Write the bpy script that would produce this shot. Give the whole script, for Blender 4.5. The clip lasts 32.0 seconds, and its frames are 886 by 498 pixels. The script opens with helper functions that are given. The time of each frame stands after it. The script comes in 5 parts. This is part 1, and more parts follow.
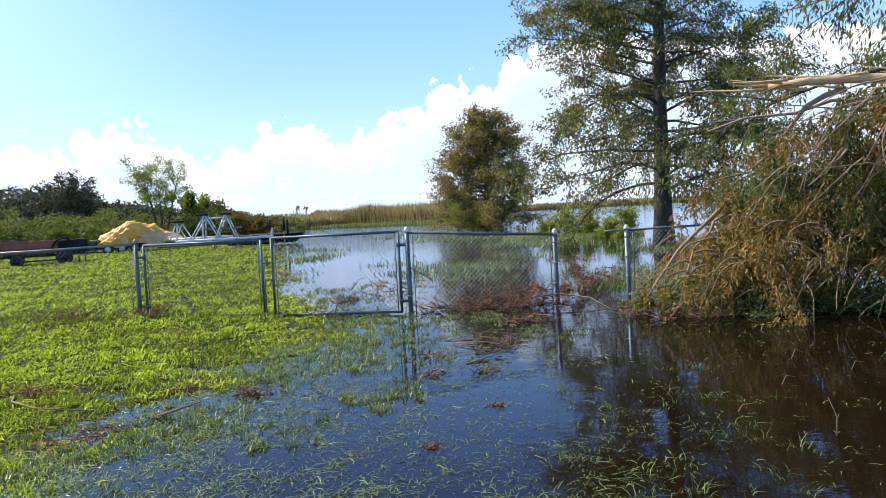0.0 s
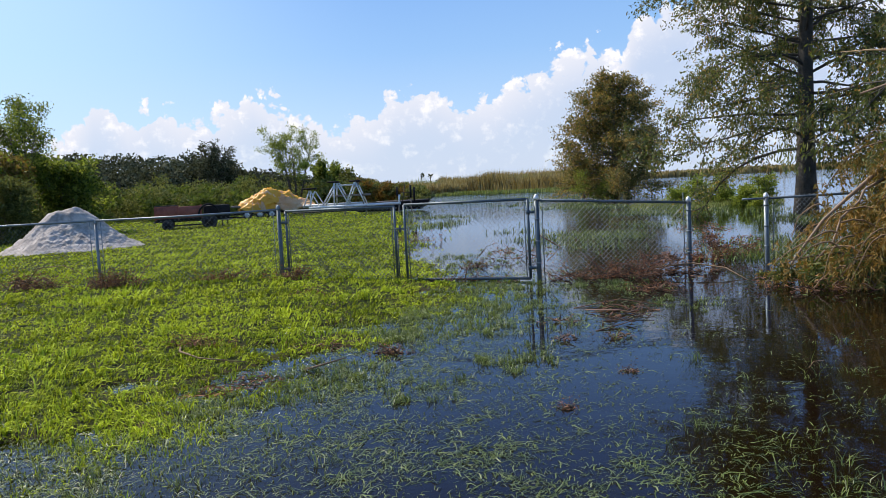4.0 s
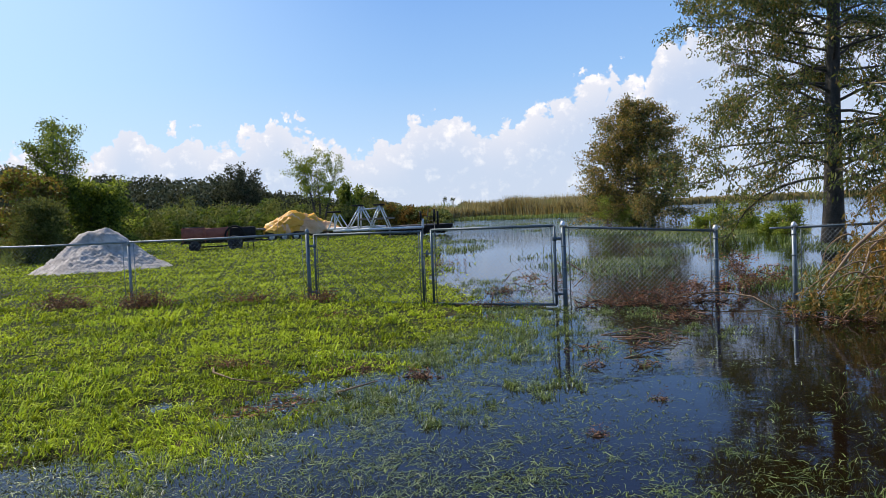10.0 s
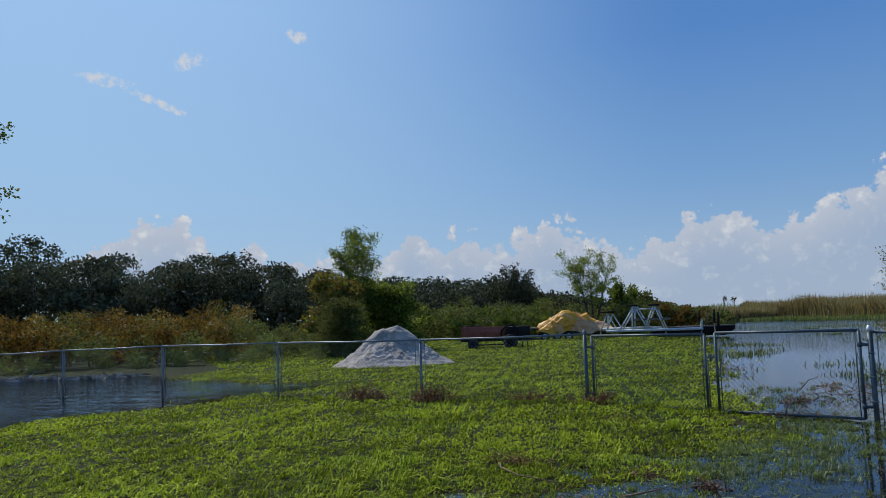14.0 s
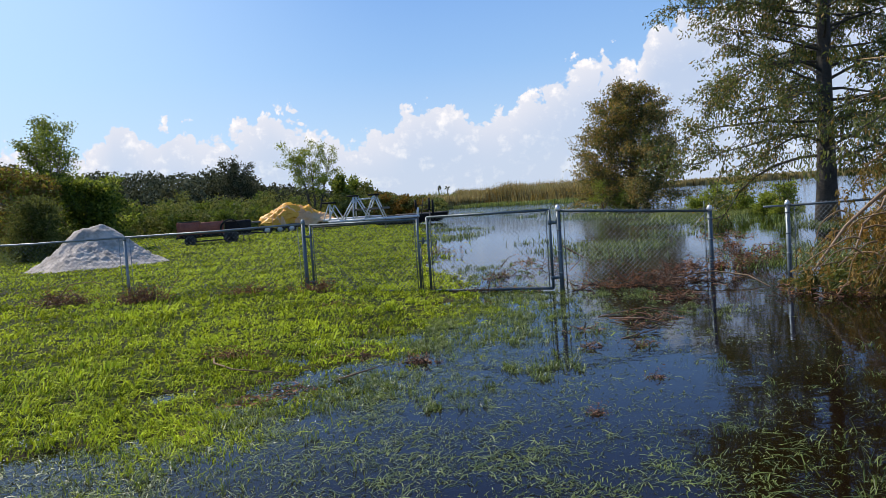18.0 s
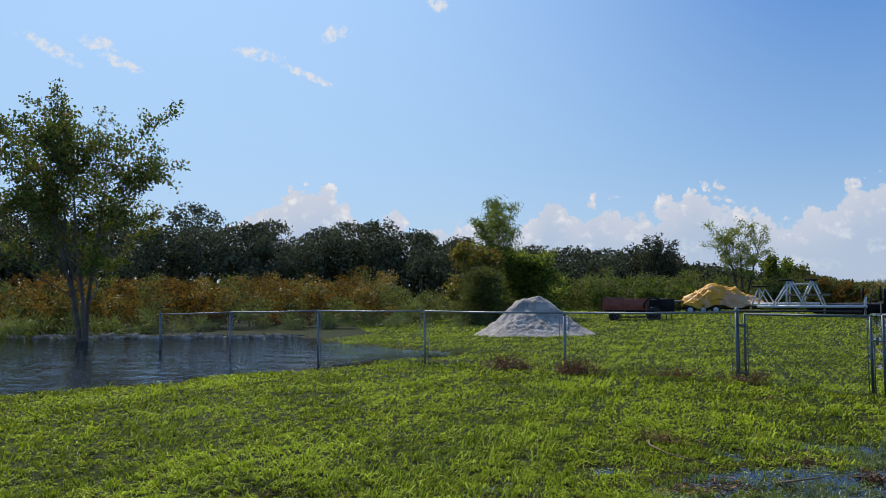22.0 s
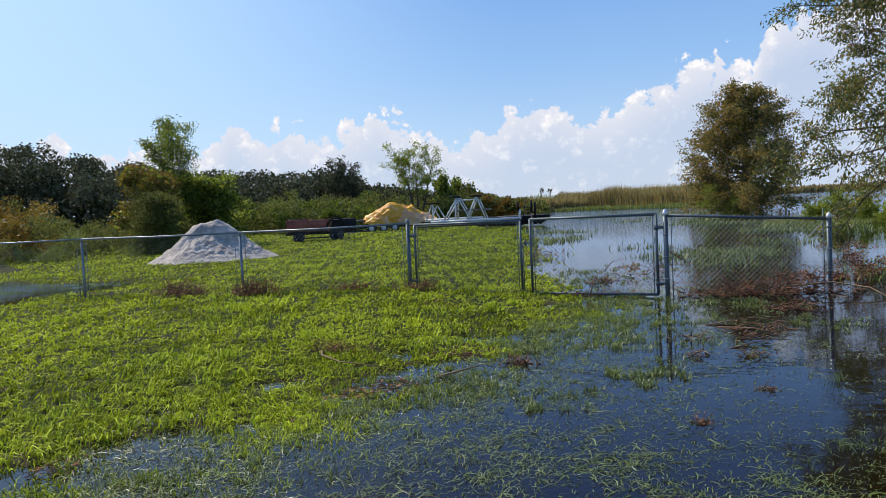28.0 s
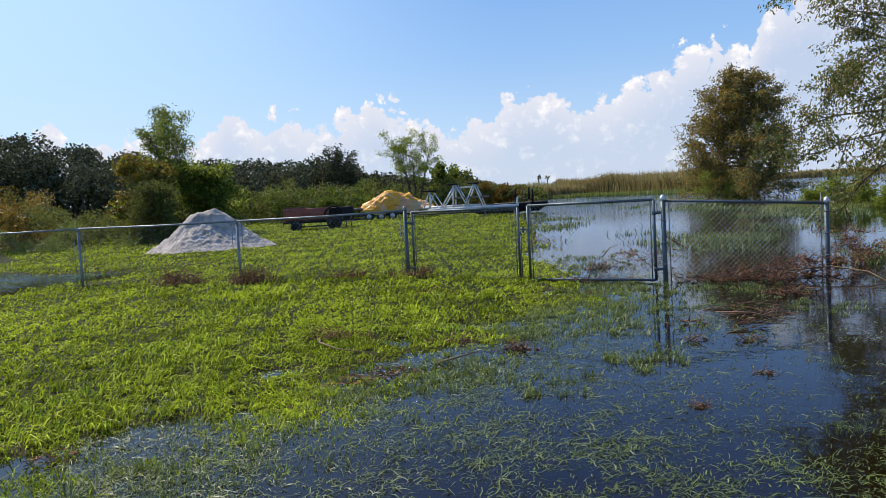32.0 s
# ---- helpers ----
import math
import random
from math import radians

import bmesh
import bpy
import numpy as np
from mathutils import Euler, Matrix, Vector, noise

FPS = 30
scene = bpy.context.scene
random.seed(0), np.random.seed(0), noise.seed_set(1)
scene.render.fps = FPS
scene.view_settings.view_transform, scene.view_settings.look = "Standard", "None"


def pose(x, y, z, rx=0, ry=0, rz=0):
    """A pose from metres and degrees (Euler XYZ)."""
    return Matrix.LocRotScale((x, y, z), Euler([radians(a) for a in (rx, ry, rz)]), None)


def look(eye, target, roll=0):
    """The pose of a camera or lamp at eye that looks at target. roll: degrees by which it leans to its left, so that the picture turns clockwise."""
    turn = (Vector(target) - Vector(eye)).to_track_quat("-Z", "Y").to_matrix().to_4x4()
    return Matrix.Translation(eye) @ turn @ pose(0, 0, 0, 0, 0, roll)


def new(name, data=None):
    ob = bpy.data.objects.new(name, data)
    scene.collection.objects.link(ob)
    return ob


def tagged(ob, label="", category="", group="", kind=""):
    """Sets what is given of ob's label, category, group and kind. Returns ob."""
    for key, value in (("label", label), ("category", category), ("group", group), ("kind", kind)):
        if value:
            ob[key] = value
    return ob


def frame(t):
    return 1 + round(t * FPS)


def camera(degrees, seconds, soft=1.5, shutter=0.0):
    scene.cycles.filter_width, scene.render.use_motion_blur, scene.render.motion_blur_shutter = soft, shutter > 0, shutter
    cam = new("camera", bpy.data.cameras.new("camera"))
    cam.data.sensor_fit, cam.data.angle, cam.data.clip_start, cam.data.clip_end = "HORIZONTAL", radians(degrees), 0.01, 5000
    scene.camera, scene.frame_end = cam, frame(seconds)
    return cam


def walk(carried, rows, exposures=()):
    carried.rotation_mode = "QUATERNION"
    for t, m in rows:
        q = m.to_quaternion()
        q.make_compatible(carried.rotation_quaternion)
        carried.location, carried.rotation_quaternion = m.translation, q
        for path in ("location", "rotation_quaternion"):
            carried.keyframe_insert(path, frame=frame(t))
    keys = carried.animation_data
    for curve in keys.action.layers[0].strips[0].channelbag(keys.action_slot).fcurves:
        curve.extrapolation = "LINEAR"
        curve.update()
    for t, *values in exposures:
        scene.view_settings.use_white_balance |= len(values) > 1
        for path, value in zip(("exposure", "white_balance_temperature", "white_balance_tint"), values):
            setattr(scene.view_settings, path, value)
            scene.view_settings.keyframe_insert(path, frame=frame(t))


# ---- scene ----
cam = camera(59.77, 32.0, 0.75)
# seconds, eye, heading to the left of +y, tilt up, roll
PATH = [
    (0, 0.226, 0.350, 1.341, -3.69, -2.61, -3.16),
    (0.5, 0.215, 0.297, 1.356, 0.96, -2.48, -3.01),
    (1, 0.202, 0.255, 1.355, 3.55, -3.05, -2.63),
    (1.5, 0.185, 0.229, 1.358, 4.31, -3.73, -2.01),
    (2, 0.180, 0.225, 1.355, 4.54, -4.43, -1.76),
    (2.5, 0.166, 0.203, 1.360, 5.16, -4.59, -1.89),
    (3, 0.159, 0.201, 1.354, 5.35, -4.66, -2.31),
    (3.5, 0.151, 0.200, 1.356, 4.88, -4.65, -3.01),
    (4, 0.138, 0.200, 1.348, 5.55, -4.53, -3.11),
    (4.5, 0.118, 0.166, 1.363, 8.43, -3.74, -2.76),
    (6.5, 0.103, 0.126, 1.383, 7.81, -3.42, -1.86),
    (7, 0.076, 0.108, 1.377, 7.05, -3.38, -1.86),
    (7.5, 0.071, 0.093, 1.374, 6.48, -3.41, -1.90),
    (8, 0.073, 0.099, 1.378, 5.92, -3.35, -2.16),
    (8.5, 0.080, 0.106, 1.381, 5.98, -2.98, -2.50),
    (9, 0.100, 0.119, 1.353, 6.51, -2.37, -2.40),
    (9.5, 0.086, 0.103, 1.377, 6.63, -2.43, -2.58),
    (10, 0.076, 0.095, 1.376, 7.07, -2.68, -2.52),
    (10.5, 0.069, 0.082, 1.376, 7.51, -3.42, -2.19),
    (11, 0.060, 0.086, 1.376, 7.80, -4.45, -2.02),
    (11.5, 0.048, 0.087, 1.371, 8.77, -4.28, -2.02),
    (12, 0.026, 0.030, 1.381, 15.72, -1.24, -1.83),
    (12.5, 0.092, -0.180, 1.394, 26.60, 3.51, -1.31),
    (13, 0.045, -0.198, 1.423, 31.82, 5.61, -1.04),
    (13.5, 0.050, -0.181, 1.413, 30.56, 6.44, -1.40),
    (14, 0.048, -0.177, 1.405, 26.66, 5.49, -2.05),
    (14.5, 0.060, -0.069, 1.396, 19.94, 3.04, -2.36),
    (15, 0.063, 0.009, 1.392, 13.53, 0.41, -2.93),
    (15.5, 0.084, 0.050, 1.392, 9.72, -1.21, -3.24),
    (17.5, 0.074, 0.055, 1.360, 7.74, -3.42, -3.62),
    (18, 0.078, 0.058, 1.353, 6.82, -3.54, -3.98),
    (18.5, 0.078, 0.078, 1.362, 6.51, -3.61, -4.29),
    (19, 0.080, 0.069, 1.350, 6.83, -3.41, -4.31),
    (19.5, 0.083, 0.071, 1.358, 7.23, -3.50, -4.36),
    (20, 0.073, 0.056, 1.368, 7.53, -3.31, -4.49),
    (20.5, 0.052, 0.037, 1.362, 8.74, -2.65, -4.76),
    (21, 0.007, -0.067, 1.398, 16.71, -1.41, -4.58),
    (21.5, 0.010, -0.366, 1.451, 30.28, 2.09, -3.20),
    (22, 0.044, -0.403, 1.482, 36.99, 3.34, -0.65),
    (22.5, 0.011, -0.427, 1.474, 38.65, 2.44, 0.02),
    (23, 0.032, -0.456, 1.461, 38.77, 2.79, -0.44),
    (23.5, 0.022, -0.462, 1.458, 38.86, 2.89, -0.96),
    (24, 0.024, -0.460, 1.485, 38.36, 3.40, -1.43),
    (24.5, 0.030, -0.418, 1.476, 37.01, 3.77, -1.54),
    (25, 0.023, -0.415, 1.478, 35.95, 3.26, -1.70),
    (25.5, -0.013, -0.350, 1.463, 33.79, 1.72, -2.10),
    (26, 0.046, -0.295, 1.454, 29.06, 0.20, -2.68),
    (26.5, 0.067, -0.212, 1.425, 24.07, -0.37, -3.27),
    (28.5, 0.057, 0.015, 1.341, 13.16, -3.27, -2.73),
    (29, 0.068, 0.021, 1.340, 12.99, -3.20, -2.74),
    (29.5, 0.067, -0.003, 1.341, 13.67, -3.50, -2.75),
    (30, 0.068, 0.013, 1.345, 13.81, -3.90, -2.69),
    (30.5, 0.065, 0.006, 1.340, 13.69, -3.76, -2.89),
    (31, 0.067, 0.028, 1.338, 13.20, -3.46, -3.52),
    (31.5, 0.050, 0.018, 1.329, 13.50, -3.46, -3.67),
    (32, 0.058, 0.006, 1.337, 14.15, -3.88, -3.31),
]


def aim(ex, ey, ez, yaw, tilt, roll):
    a, b = radians(yaw), radians(tilt)
    return look((ex, ey, ez), (ex - math.sin(a) * math.cos(b), ey + math.cos(a) * math.cos(b), ez + math.sin(b)), roll)


# seconds, stops, kelvin, tint
EXPOSURES = [(0, 0.63, 6700, 14), (0.8, 0.34, 6750, 14), (2, 0.18, 6800, 14), (4, 0.12, 6850, 14), (11.5, 0.08, 6850, 14), (12.1, 0.12, 6800, 13), (12.6, -0.2, 6650, 11), (13.0, -0.42, 6350, 10), (14, -0.66, 6250, 10), (15, -0.62, 6400, 11), (15.6, -0.5, 6650, 12),
             (17, 0.0, 6850, 14), (20.5, 0.05, 6850, 14), (22, -0.35, 6500, 12), (26, -0.46, 6500, 12), (27.4, -0.1, 6750, 13), (29, 0.03, 6850, 14), (32, 0.03, 6850, 14)]
walk(cam, [(row[0], aim(*row[1:])) for row in PATH], EXPOSURES)

# ---- sky, sun ----
SUN_YAW, SUN_UP = 60.0, 45.0  # degrees to the left of +y, above the horizon


def link(tree, a, b):
    tree.links.new(a, b)


def calc(tree, op, a, b=None, c=None, clamp=False):
    n = tree.nodes.new("ShaderNodeMath")
    n.operation, n.use_clamp = op, clamp
    for slot, v in zip(n.inputs, (a, b, c)):
        if v is None:
            continue
        if isinstance(v, (int, float)):
            slot.default_value = v
        else:
            tree.links.new(v, slot)
    return n.outputs[0]


def blend(tree, fac, a, b, mode="MIX"):
    n = tree.nodes.new("ShaderNodeMix")
    n.data_type, n.blend_type = "RGBA", mode
    for slot, v in ((n.inputs[0], fac), (n.inputs[6], a), (n.inputs[7], b)):
        if isinstance(v, (int, float)):
            slot.default_value = v
        elif isinstance(v, tuple):
            slot.default_value = (*v, 1) if len(v) == 3 else v
        else:
            tree.links.new(v, slot)
    return n.outputs[2]


def ramp(tree, fac, stops, smooth=False):
    n = tree.nodes.new("ShaderNodeValToRGB")
    n.color_ramp.interpolation = "EASE" if smooth else "LINEAR"
    while len(n.color_ramp.elements) < len(stops):
        n.color_ramp.elements.new(0.5)
    for e, (p, c) in zip(n.color_ramp.elements, stops):
        e.position = p
        e.color = (c, c, c, 1) if isinstance(c, (int, float)) else (*c, 1)
    tree.links.new(fac, n.inputs[0])
    return n.outputs[0]


def fuzz(tree, vector, scale, detail=4, rough=0.55):
    n = tree.nodes.new("ShaderNodeTexNoise")
    n.inputs["Scale"].default_value, n.inputs["Detail"].default_value, n.inputs["Roughness"].default_value = scale, detail, rough
    if vector is not None:
        tree.links.new(vector, n.inputs["Vector"])
    return n.outputs[0]


def step(tree, v, lo, hi):
    n = tree.nodes.new("ShaderNodeMapRange")
    n.interpolation_type = "SMOOTHSTEP"
    tree.links.new(v, n.inputs[0])
    n.inputs[1].default_value, n.inputs[2].default_value = lo, hi
    return n.outputs[0]


world = bpy.data.worlds.new("sky")
scene.world = world
world.use_nodes = True
wt = world.node_tree
wt.nodes.clear()
out = wt.nodes.new("ShaderNodeOutputWorld")
back = wt.nodes.new("ShaderNodeBackground")
sky = wt.nodes.new("ShaderNodeTexSky")
sky.sky_type, sky.sun_disc = "NISHITA", False
sky.sun_elevation, sky.sun_rotation = radians(SUN_UP), radians(-SUN_YAW)
sky.air_density, sky.dust_density, sky.ozone_density = 1.0, 0.1, 1.6
coord = wt.nodes.new("ShaderNodeTexCoord").outputs["Generated"]
sep = wt.nodes.new("ShaderNodeSeparateXYZ")
link(wt, coord, sep.inputs[0])
# azimuth to the left of +y and elevation, in degrees
az = calc(wt, "MULTIPLY", calc(wt, "ARCTAN2", calc(wt, "MULTIPLY", sep.outputs[0], -1), sep.outputs[1]), 57.2958)
el = calc(wt, "MULTIPLY", calc(wt, "ARCSINE", sep.outputs[2]), 57.2958)
# the top of the cumulus bank along the horizon: degrees up by azimuth
TOPS = [(-60, 9), (-26, 12), (-11.5, 12.9), (-8.9, 11.8), (-8.1, 8.5), (-6.9, 9.9), (-4.9, 10.0), (-2.3, 9.0), (0, 7.9), (1.3, 7.1), (3.4, 7.0), (5.8, 8.0), (8.6, 7.7), (10.1, 6.4), (13.4, 5.6), (16, 6.5),
        (18.7, 8.2), (21.3, 6.7), (23.7, 6.4), (25.6, 7.4), (27, 6.3), (29, 8.4), (31, 5.2), (35, 5.7), (39.3, 5.8), (41, 6.9), (43, 5.4), (45.4, 8.6), (47.7, 8.3), (50.7, 7.2), (55, 4.5), (120, 5)]
u = calc(wt, "DIVIDE", calc(wt, "ADD", az, 60), 180)
top = calc(wt, "MULTIPLY", ramp(wt, u, [((a + 60) / 180, e / 20) for a, e in TOPS], smooth=False), 20)
flat = wt.nodes.new("ShaderNodeCombineXYZ")
link(wt, az, flat.inputs[0]), link(wt, el, flat.inputs[1])
billow = wt.nodes.new("ShaderNodeTexVoronoi")
billow.feature = "SMOOTH_F1"
billow.inputs["Scale"].default_value = 0.5
for key, v in (("Detail", 3.0), ("Roughness", 0.62), ("Smoothness", 0.35)):
    billow.inputs[key].default_value = v
warp = wt.nodes.new("ShaderNodeVectorMath")
warp.operation = "ADD"
n0 = wt.nodes.new("ShaderNodeTexNoise")
n0.inputs["Scale"].default_value, n0.inputs["Detail"].default_value = 0.6, 4
link(wt, flat.outputs[0], n0.inputs["Vector"])
link(wt, flat.outputs[0], warp.inputs[0]), link(wt, n0.outputs["Color"], warp.inputs[1])
link(wt, warp.outputs[0], billow.inputs["Vector"])
puff = billow.outputs["Distance"]
edge = calc(wt, "ADD", calc(wt, "SUBTRACT", calc(wt, "ADD", top, 0.7), el), calc(wt, "MULTIPLY", calc(wt, "SUBTRACT", 0.5, puff), 2.2))
edge = calc(wt, "ADD", edge, calc(wt, "MULTIPLY", calc(wt, "SUBTRACT", fuzz(wt, flat.outputs[0], 1.5, 5, 0.55), 0.5), 1.3))
body = step(wt, edge, 0.0, 0.5)
# thin torn streaks of cirrus high up on the left: heading, height, half length, half depth, slope
wisp = None
for a0, e0, la, le, slope in ((47.0, 15.9, 2.4, 0.40, 0.36), (50.6, 17.2, 2.2, 0.55, 0.12), (45.0, 18.8, 1.5, 0.75, -0.2), (64.2, 16.3, 2.4, 0.55, 0.4), (59.9, 15.9, 1.9, 0.5, 0.3), (61.3, 17.0, 1.4, 0.6, 0.1), (37.2, 20.9, 1.0, 0.6, 0.1), (-16.0, 15.5, 3.0, 0.5, 0.1)):
    da, de = calc(wt, "SUBTRACT", az, a0), calc(wt, "SUBTRACT", el, e0)
    de = calc(wt, "ADD", de, calc(wt, "MULTIPLY", da, -slope))
    far = calc(wt, "ADD", calc(wt, "POWER", calc(wt, "ABSOLUTE", calc(wt, "DIVIDE", da, la)), 2), calc(wt, "POWER", calc(wt, "ABSOLUTE", calc(wt, "DIVIDE", de, le)), 2))
    one = calc(wt, "SUBTRACT", 1.0, step(wt, far, 0.0, 1.6))
    wisp = one if wisp is None else calc(wt, "MAXIMUM", wisp, one)
torn = fuzz(wt, flat.outputs[0], 1.6, 6, 0.68)
wisp = step(wt, calc(wt, "ADD", calc(wt, "MULTIPLY", wisp, 0.75), calc(wt, "MULTIPLY", calc(wt, "SUBTRACT", torn, 0.5), 2.3)), 0.38, 1.05)
# depth in the bank: bright crowns, grey-blue towards the foot
deep = step(wt, calc(wt, "SUBTRACT", top, el), 0.2, 5.0)
lump = step(wt, calc(wt, "SUBTRACT", fuzz(wt, flat.outputs[0], 0.9, 6, 0.6), calc(wt, "MULTIPLY", puff, 0.25)), 0.22, 0.55)
cloud = blend(wt, calc(wt, "MULTIPLY", deep, 0.85), blend(wt, lump, (0.76, 0.82, 0.93), (1.12, 1.11, 1.09)), blend(wt, lump, (0.52, 0.63, 0.82), (0.76, 0.83, 0.93)))
blue = blend(wt, 1.0, sky.outputs[0], (0.120, 0.134, 0.155), "MULTIPLY")
# summer haze: pale at the horizon, clear blue higher up, milky towards the sun
lift = calc(wt, "DIVIDE", el, 90.0, clamp=True)
clear = ramp(wt, lift, [(0.03, (0.47, 0.68, 0.93)), (0.11, (0.27, 0.52, 0.90)), (0.22, (0.135, 0.355, 0.83)), (0.5, (0.075, 0.23, 0.60)), (1.0, (0.05, 0.16, 0.46))])
milky = ramp(wt, lift, [(0.03, (0.52, 0.72, 0.96)), (0.11, (0.54, 0.82, 1.12)), (0.25, (0.60, 0.92, 1.32)), (0.6, (0.55, 0.82, 1.2)), (1.0, (0.10, 0.24, 0.55))])
sunward = step(wt, calc(wt, "COSINE", calc(wt, "DIVIDE", calc(wt, "SUBTRACT", az, SUN_YAW), 57.2958)), 0.60, 1.06)
blue = blend(wt, 0.82, blue, blend(wt, sunward, clear, milky))
veil = calc(wt, "MULTIPLY", body, calc(wt, "SUBTRACT", 1.0, calc(wt, "MULTIPLY", deep, 0.25)))
seen = blend(wt, veil, blend(wt, calc(wt, "MULTIPLY", wisp, 0.92), blue, (0.95, 0.97, 1.0)), cloud)
link(wt, seen, back.inputs[0])
back.inputs[1].default_value = 1.0
link(wt, back.outputs[0], out.inputs[0])

sun = new("sun", bpy.data.lights.new("sun", "SUN"))
sun.data.energy, sun.data.angle, sun.data.color = 4.8, radians(0.55), (1.0, 0.94, 0.84)
_a, _b = radians(SUN_YAW), radians(SUN_UP)
sun.matrix_world = look((-60 * math.sin(_a) * math.cos(_b), 60 * math.cos(_a) * math.cos(_b), 60 * math.sin(_b)), (0, 0, 0))

# ---- materials ----


def material(name, low, high, scale=8.0, rough=0.8, metal=0.0, bump=0.2, fine=60.0, island=0.0, through_light=0.0, large=0.0, spec=0.5):
    """Two-scale mottled surface; island: how far pieces of one mesh differ; through_light: share that shines through (leaves)."""
    m = bpy.data.materials.new(name)
    m.use_nodes = True
    t = m.node_tree
    p = t.nodes["Principled BSDF"]
    pos = t.nodes.new("ShaderNodeNewGeometry")
    big = fuzz(t, pos.outputs["Position"], scale, 5, 0.6)
    small = fuzz(t, pos.outputs["Position"], fine, 3, 0.6)
    mix = calc(t, "ADD", calc(t, "MULTIPLY", big, 0.65), calc(t, "MULTIPLY", small, 0.35))
    if island:
        mix = calc(t, "ADD", calc(t, "MULTIPLY", mix, 1 - island), calc(t, "MULTIPLY", pos.outputs["Random Per Island"], island))
    if large:
        mix = calc(t, "ADD", mix, calc(t, "MULTIPLY", calc(t, "SUBTRACT", fuzz(t, pos.outputs["Position"], large, 3, 0.5), 0.5), 1.1))
    mix = step(t, mix, 0.25, 0.75)
    color = blend(t, mix, low, high)
    link(t, color, p.inputs["Base Color"])
    p.inputs["Metallic"].default_value = metal
    p.inputs["Specular IOR Level"].default_value = spec
    link(t, calc(t, "ADD", calc(t, "MULTIPLY", small, 0.2), rough - 0.1, clamp=True), p.inputs["Roughness"])
    if bump:
        b = t.nodes.new("ShaderNodeBump")
        b.inputs["Strength"].default_value, b.inputs["Distance"].default_value = bump, 0.02
        link(t, small, b.inputs["Height"]), link(t, b.outputs[0], p.inputs["Normal"])
    if through_light:
        tl = t.nodes.new("ShaderNodeBsdfTranslucent")
        ms = t.nodes.new("ShaderNodeMixShader")
        ms.inputs[0].default_value = through_light
        link(t, blend(t, 0.5, color, (high[0] * 1.3, high[1] * 1.3, high[2] * 0.7)), tl.inputs[0])
        link(t, p.outputs[0], ms.inputs[1]), link(t, tl.outputs[0], ms.inputs[2])
        link(t, ms.outputs[0], t.nodes["Material Output"].inputs[0])
    return m


GRASS = material("grass_blades", (0.010, 0.034, 0.003), (0.50, 0.61, 0.045), 5.0, 0.75, island=0.5, through_light=0.25, bump=0, large=0.8, spec=0.07)
SEDGE = material("wet_grass", (0.034, 0.062, 0.012), (0.22, 0.28, 0.07), 1.5, 0.45, spec=0.45, island=0.5, through_light=0.25, bump=0)
STRAW = material("dead_grass", (0.10, 0.06, 0.022), (0.36, 0.27, 0.11), 6.0, 0.8, island=0.6, bump=0, spec=0.2)
SOIL = material("wet_soil", (0.022, 0.016, 0.009), (0.07, 0.055, 0.025), 1.2, 0.85, fine=30, bump=0.5, spec=0.06)
STEEL = material("galvanised_steel", (0.14, 0.17, 0.185), (0.27, 0.305, 0.32), 5, 0.5, metal=0.6, bump=0.05, fine=90)
DARKSTEEL = material("weathered_steel", (0.06, 0.085, 0.10), (0.14, 0.175, 0.19), 5, 0.5, metal=0.5, bump=0.08, fine=90)
CAP = material("aluminium_cap", (0.6, 0.6, 0.58), (0.8, 0.8, 0.78), 9, 0.4, metal=0.6, bump=0.05)
BARK = material("bark", (0.07, 0.055, 0.042), (0.20, 0.165, 0.13), 3, 0.9, fine=25, bump=0.8)
GREYBARK = material("grey_bark", (0.03, 0.026, 0.021), (0.105, 0.09, 0.072), 3, 0.9, fine=25, bump=0.8)
TWIG = material("bare_twig", (0.10, 0.06, 0.03), (0.30, 0.19, 0.10), 6, 0.8, island=0.5, bump=0.2)
REDTWIG = material("wet_red_twig", (0.045, 0.024, 0.013), (0.22, 0.10, 0.045), 6, 0.6, island=0.6, bump=0.1)
PALEWOOD = material("pale_dead_branch", (0.15, 0.095, 0.055), (0.38, 0.26, 0.165), 6, 0.8, island=0.4, bump=0.3)
SCUM = material("floating_scum", (0.22, 0.20, 0.15), (0.55, 0.52, 0.45), 2.0, 0.8, island=0.5, bump=0)
RAWWOOD = material("splintered_wood", (0.42, 0.24, 0.09), (0.72, 0.50, 0.24), 10, 0.75, fine=50, bump=0.5, island=0.4)
CYPRESS = material("cypress_needles", (0.030, 0.052, 0.012), (0.165, 0.185, 0.042), 0.5, 0.65, island=0.55, through_light=0.35, bump=0)
CYPRESS_RUST = material("cypress_rust", (0.085, 0.075, 0.019), (0.42, 0.28, 0.075), 0.7, 0.65, island=0.6, through_light=0.4, bump=0)
WILTED = material("wilting_needles", (0.075, 0.085, 0.013), (0.33, 0.19, 0.04), 1.1, 0.7, island=0.5, through_light=0.3, bump=0, large=0.8)
LEAF = material("broad_leaves", (0.030, 0.055, 0.010), (0.15, 0.195, 0.034), 0.4, 0.7, spec=0.25, island=0.55, through_light=0.35, bump=0)
LEAF_LIGHT = material("light_leaves", (0.075, 0.125, 0.018), (0.31, 0.36, 0.06), 0.4, 0.7, spec=0.25, island=0.55, through_light=0.4, bump=0)
LEAF_OLIVE = material("olive_leaves", (0.050, 0.064, 0.016), (0.215, 0.225, 0.066), 0.2, 0.8, island=0.55, through_light=0.25, bump=0, large=0.12, spec=0.15)
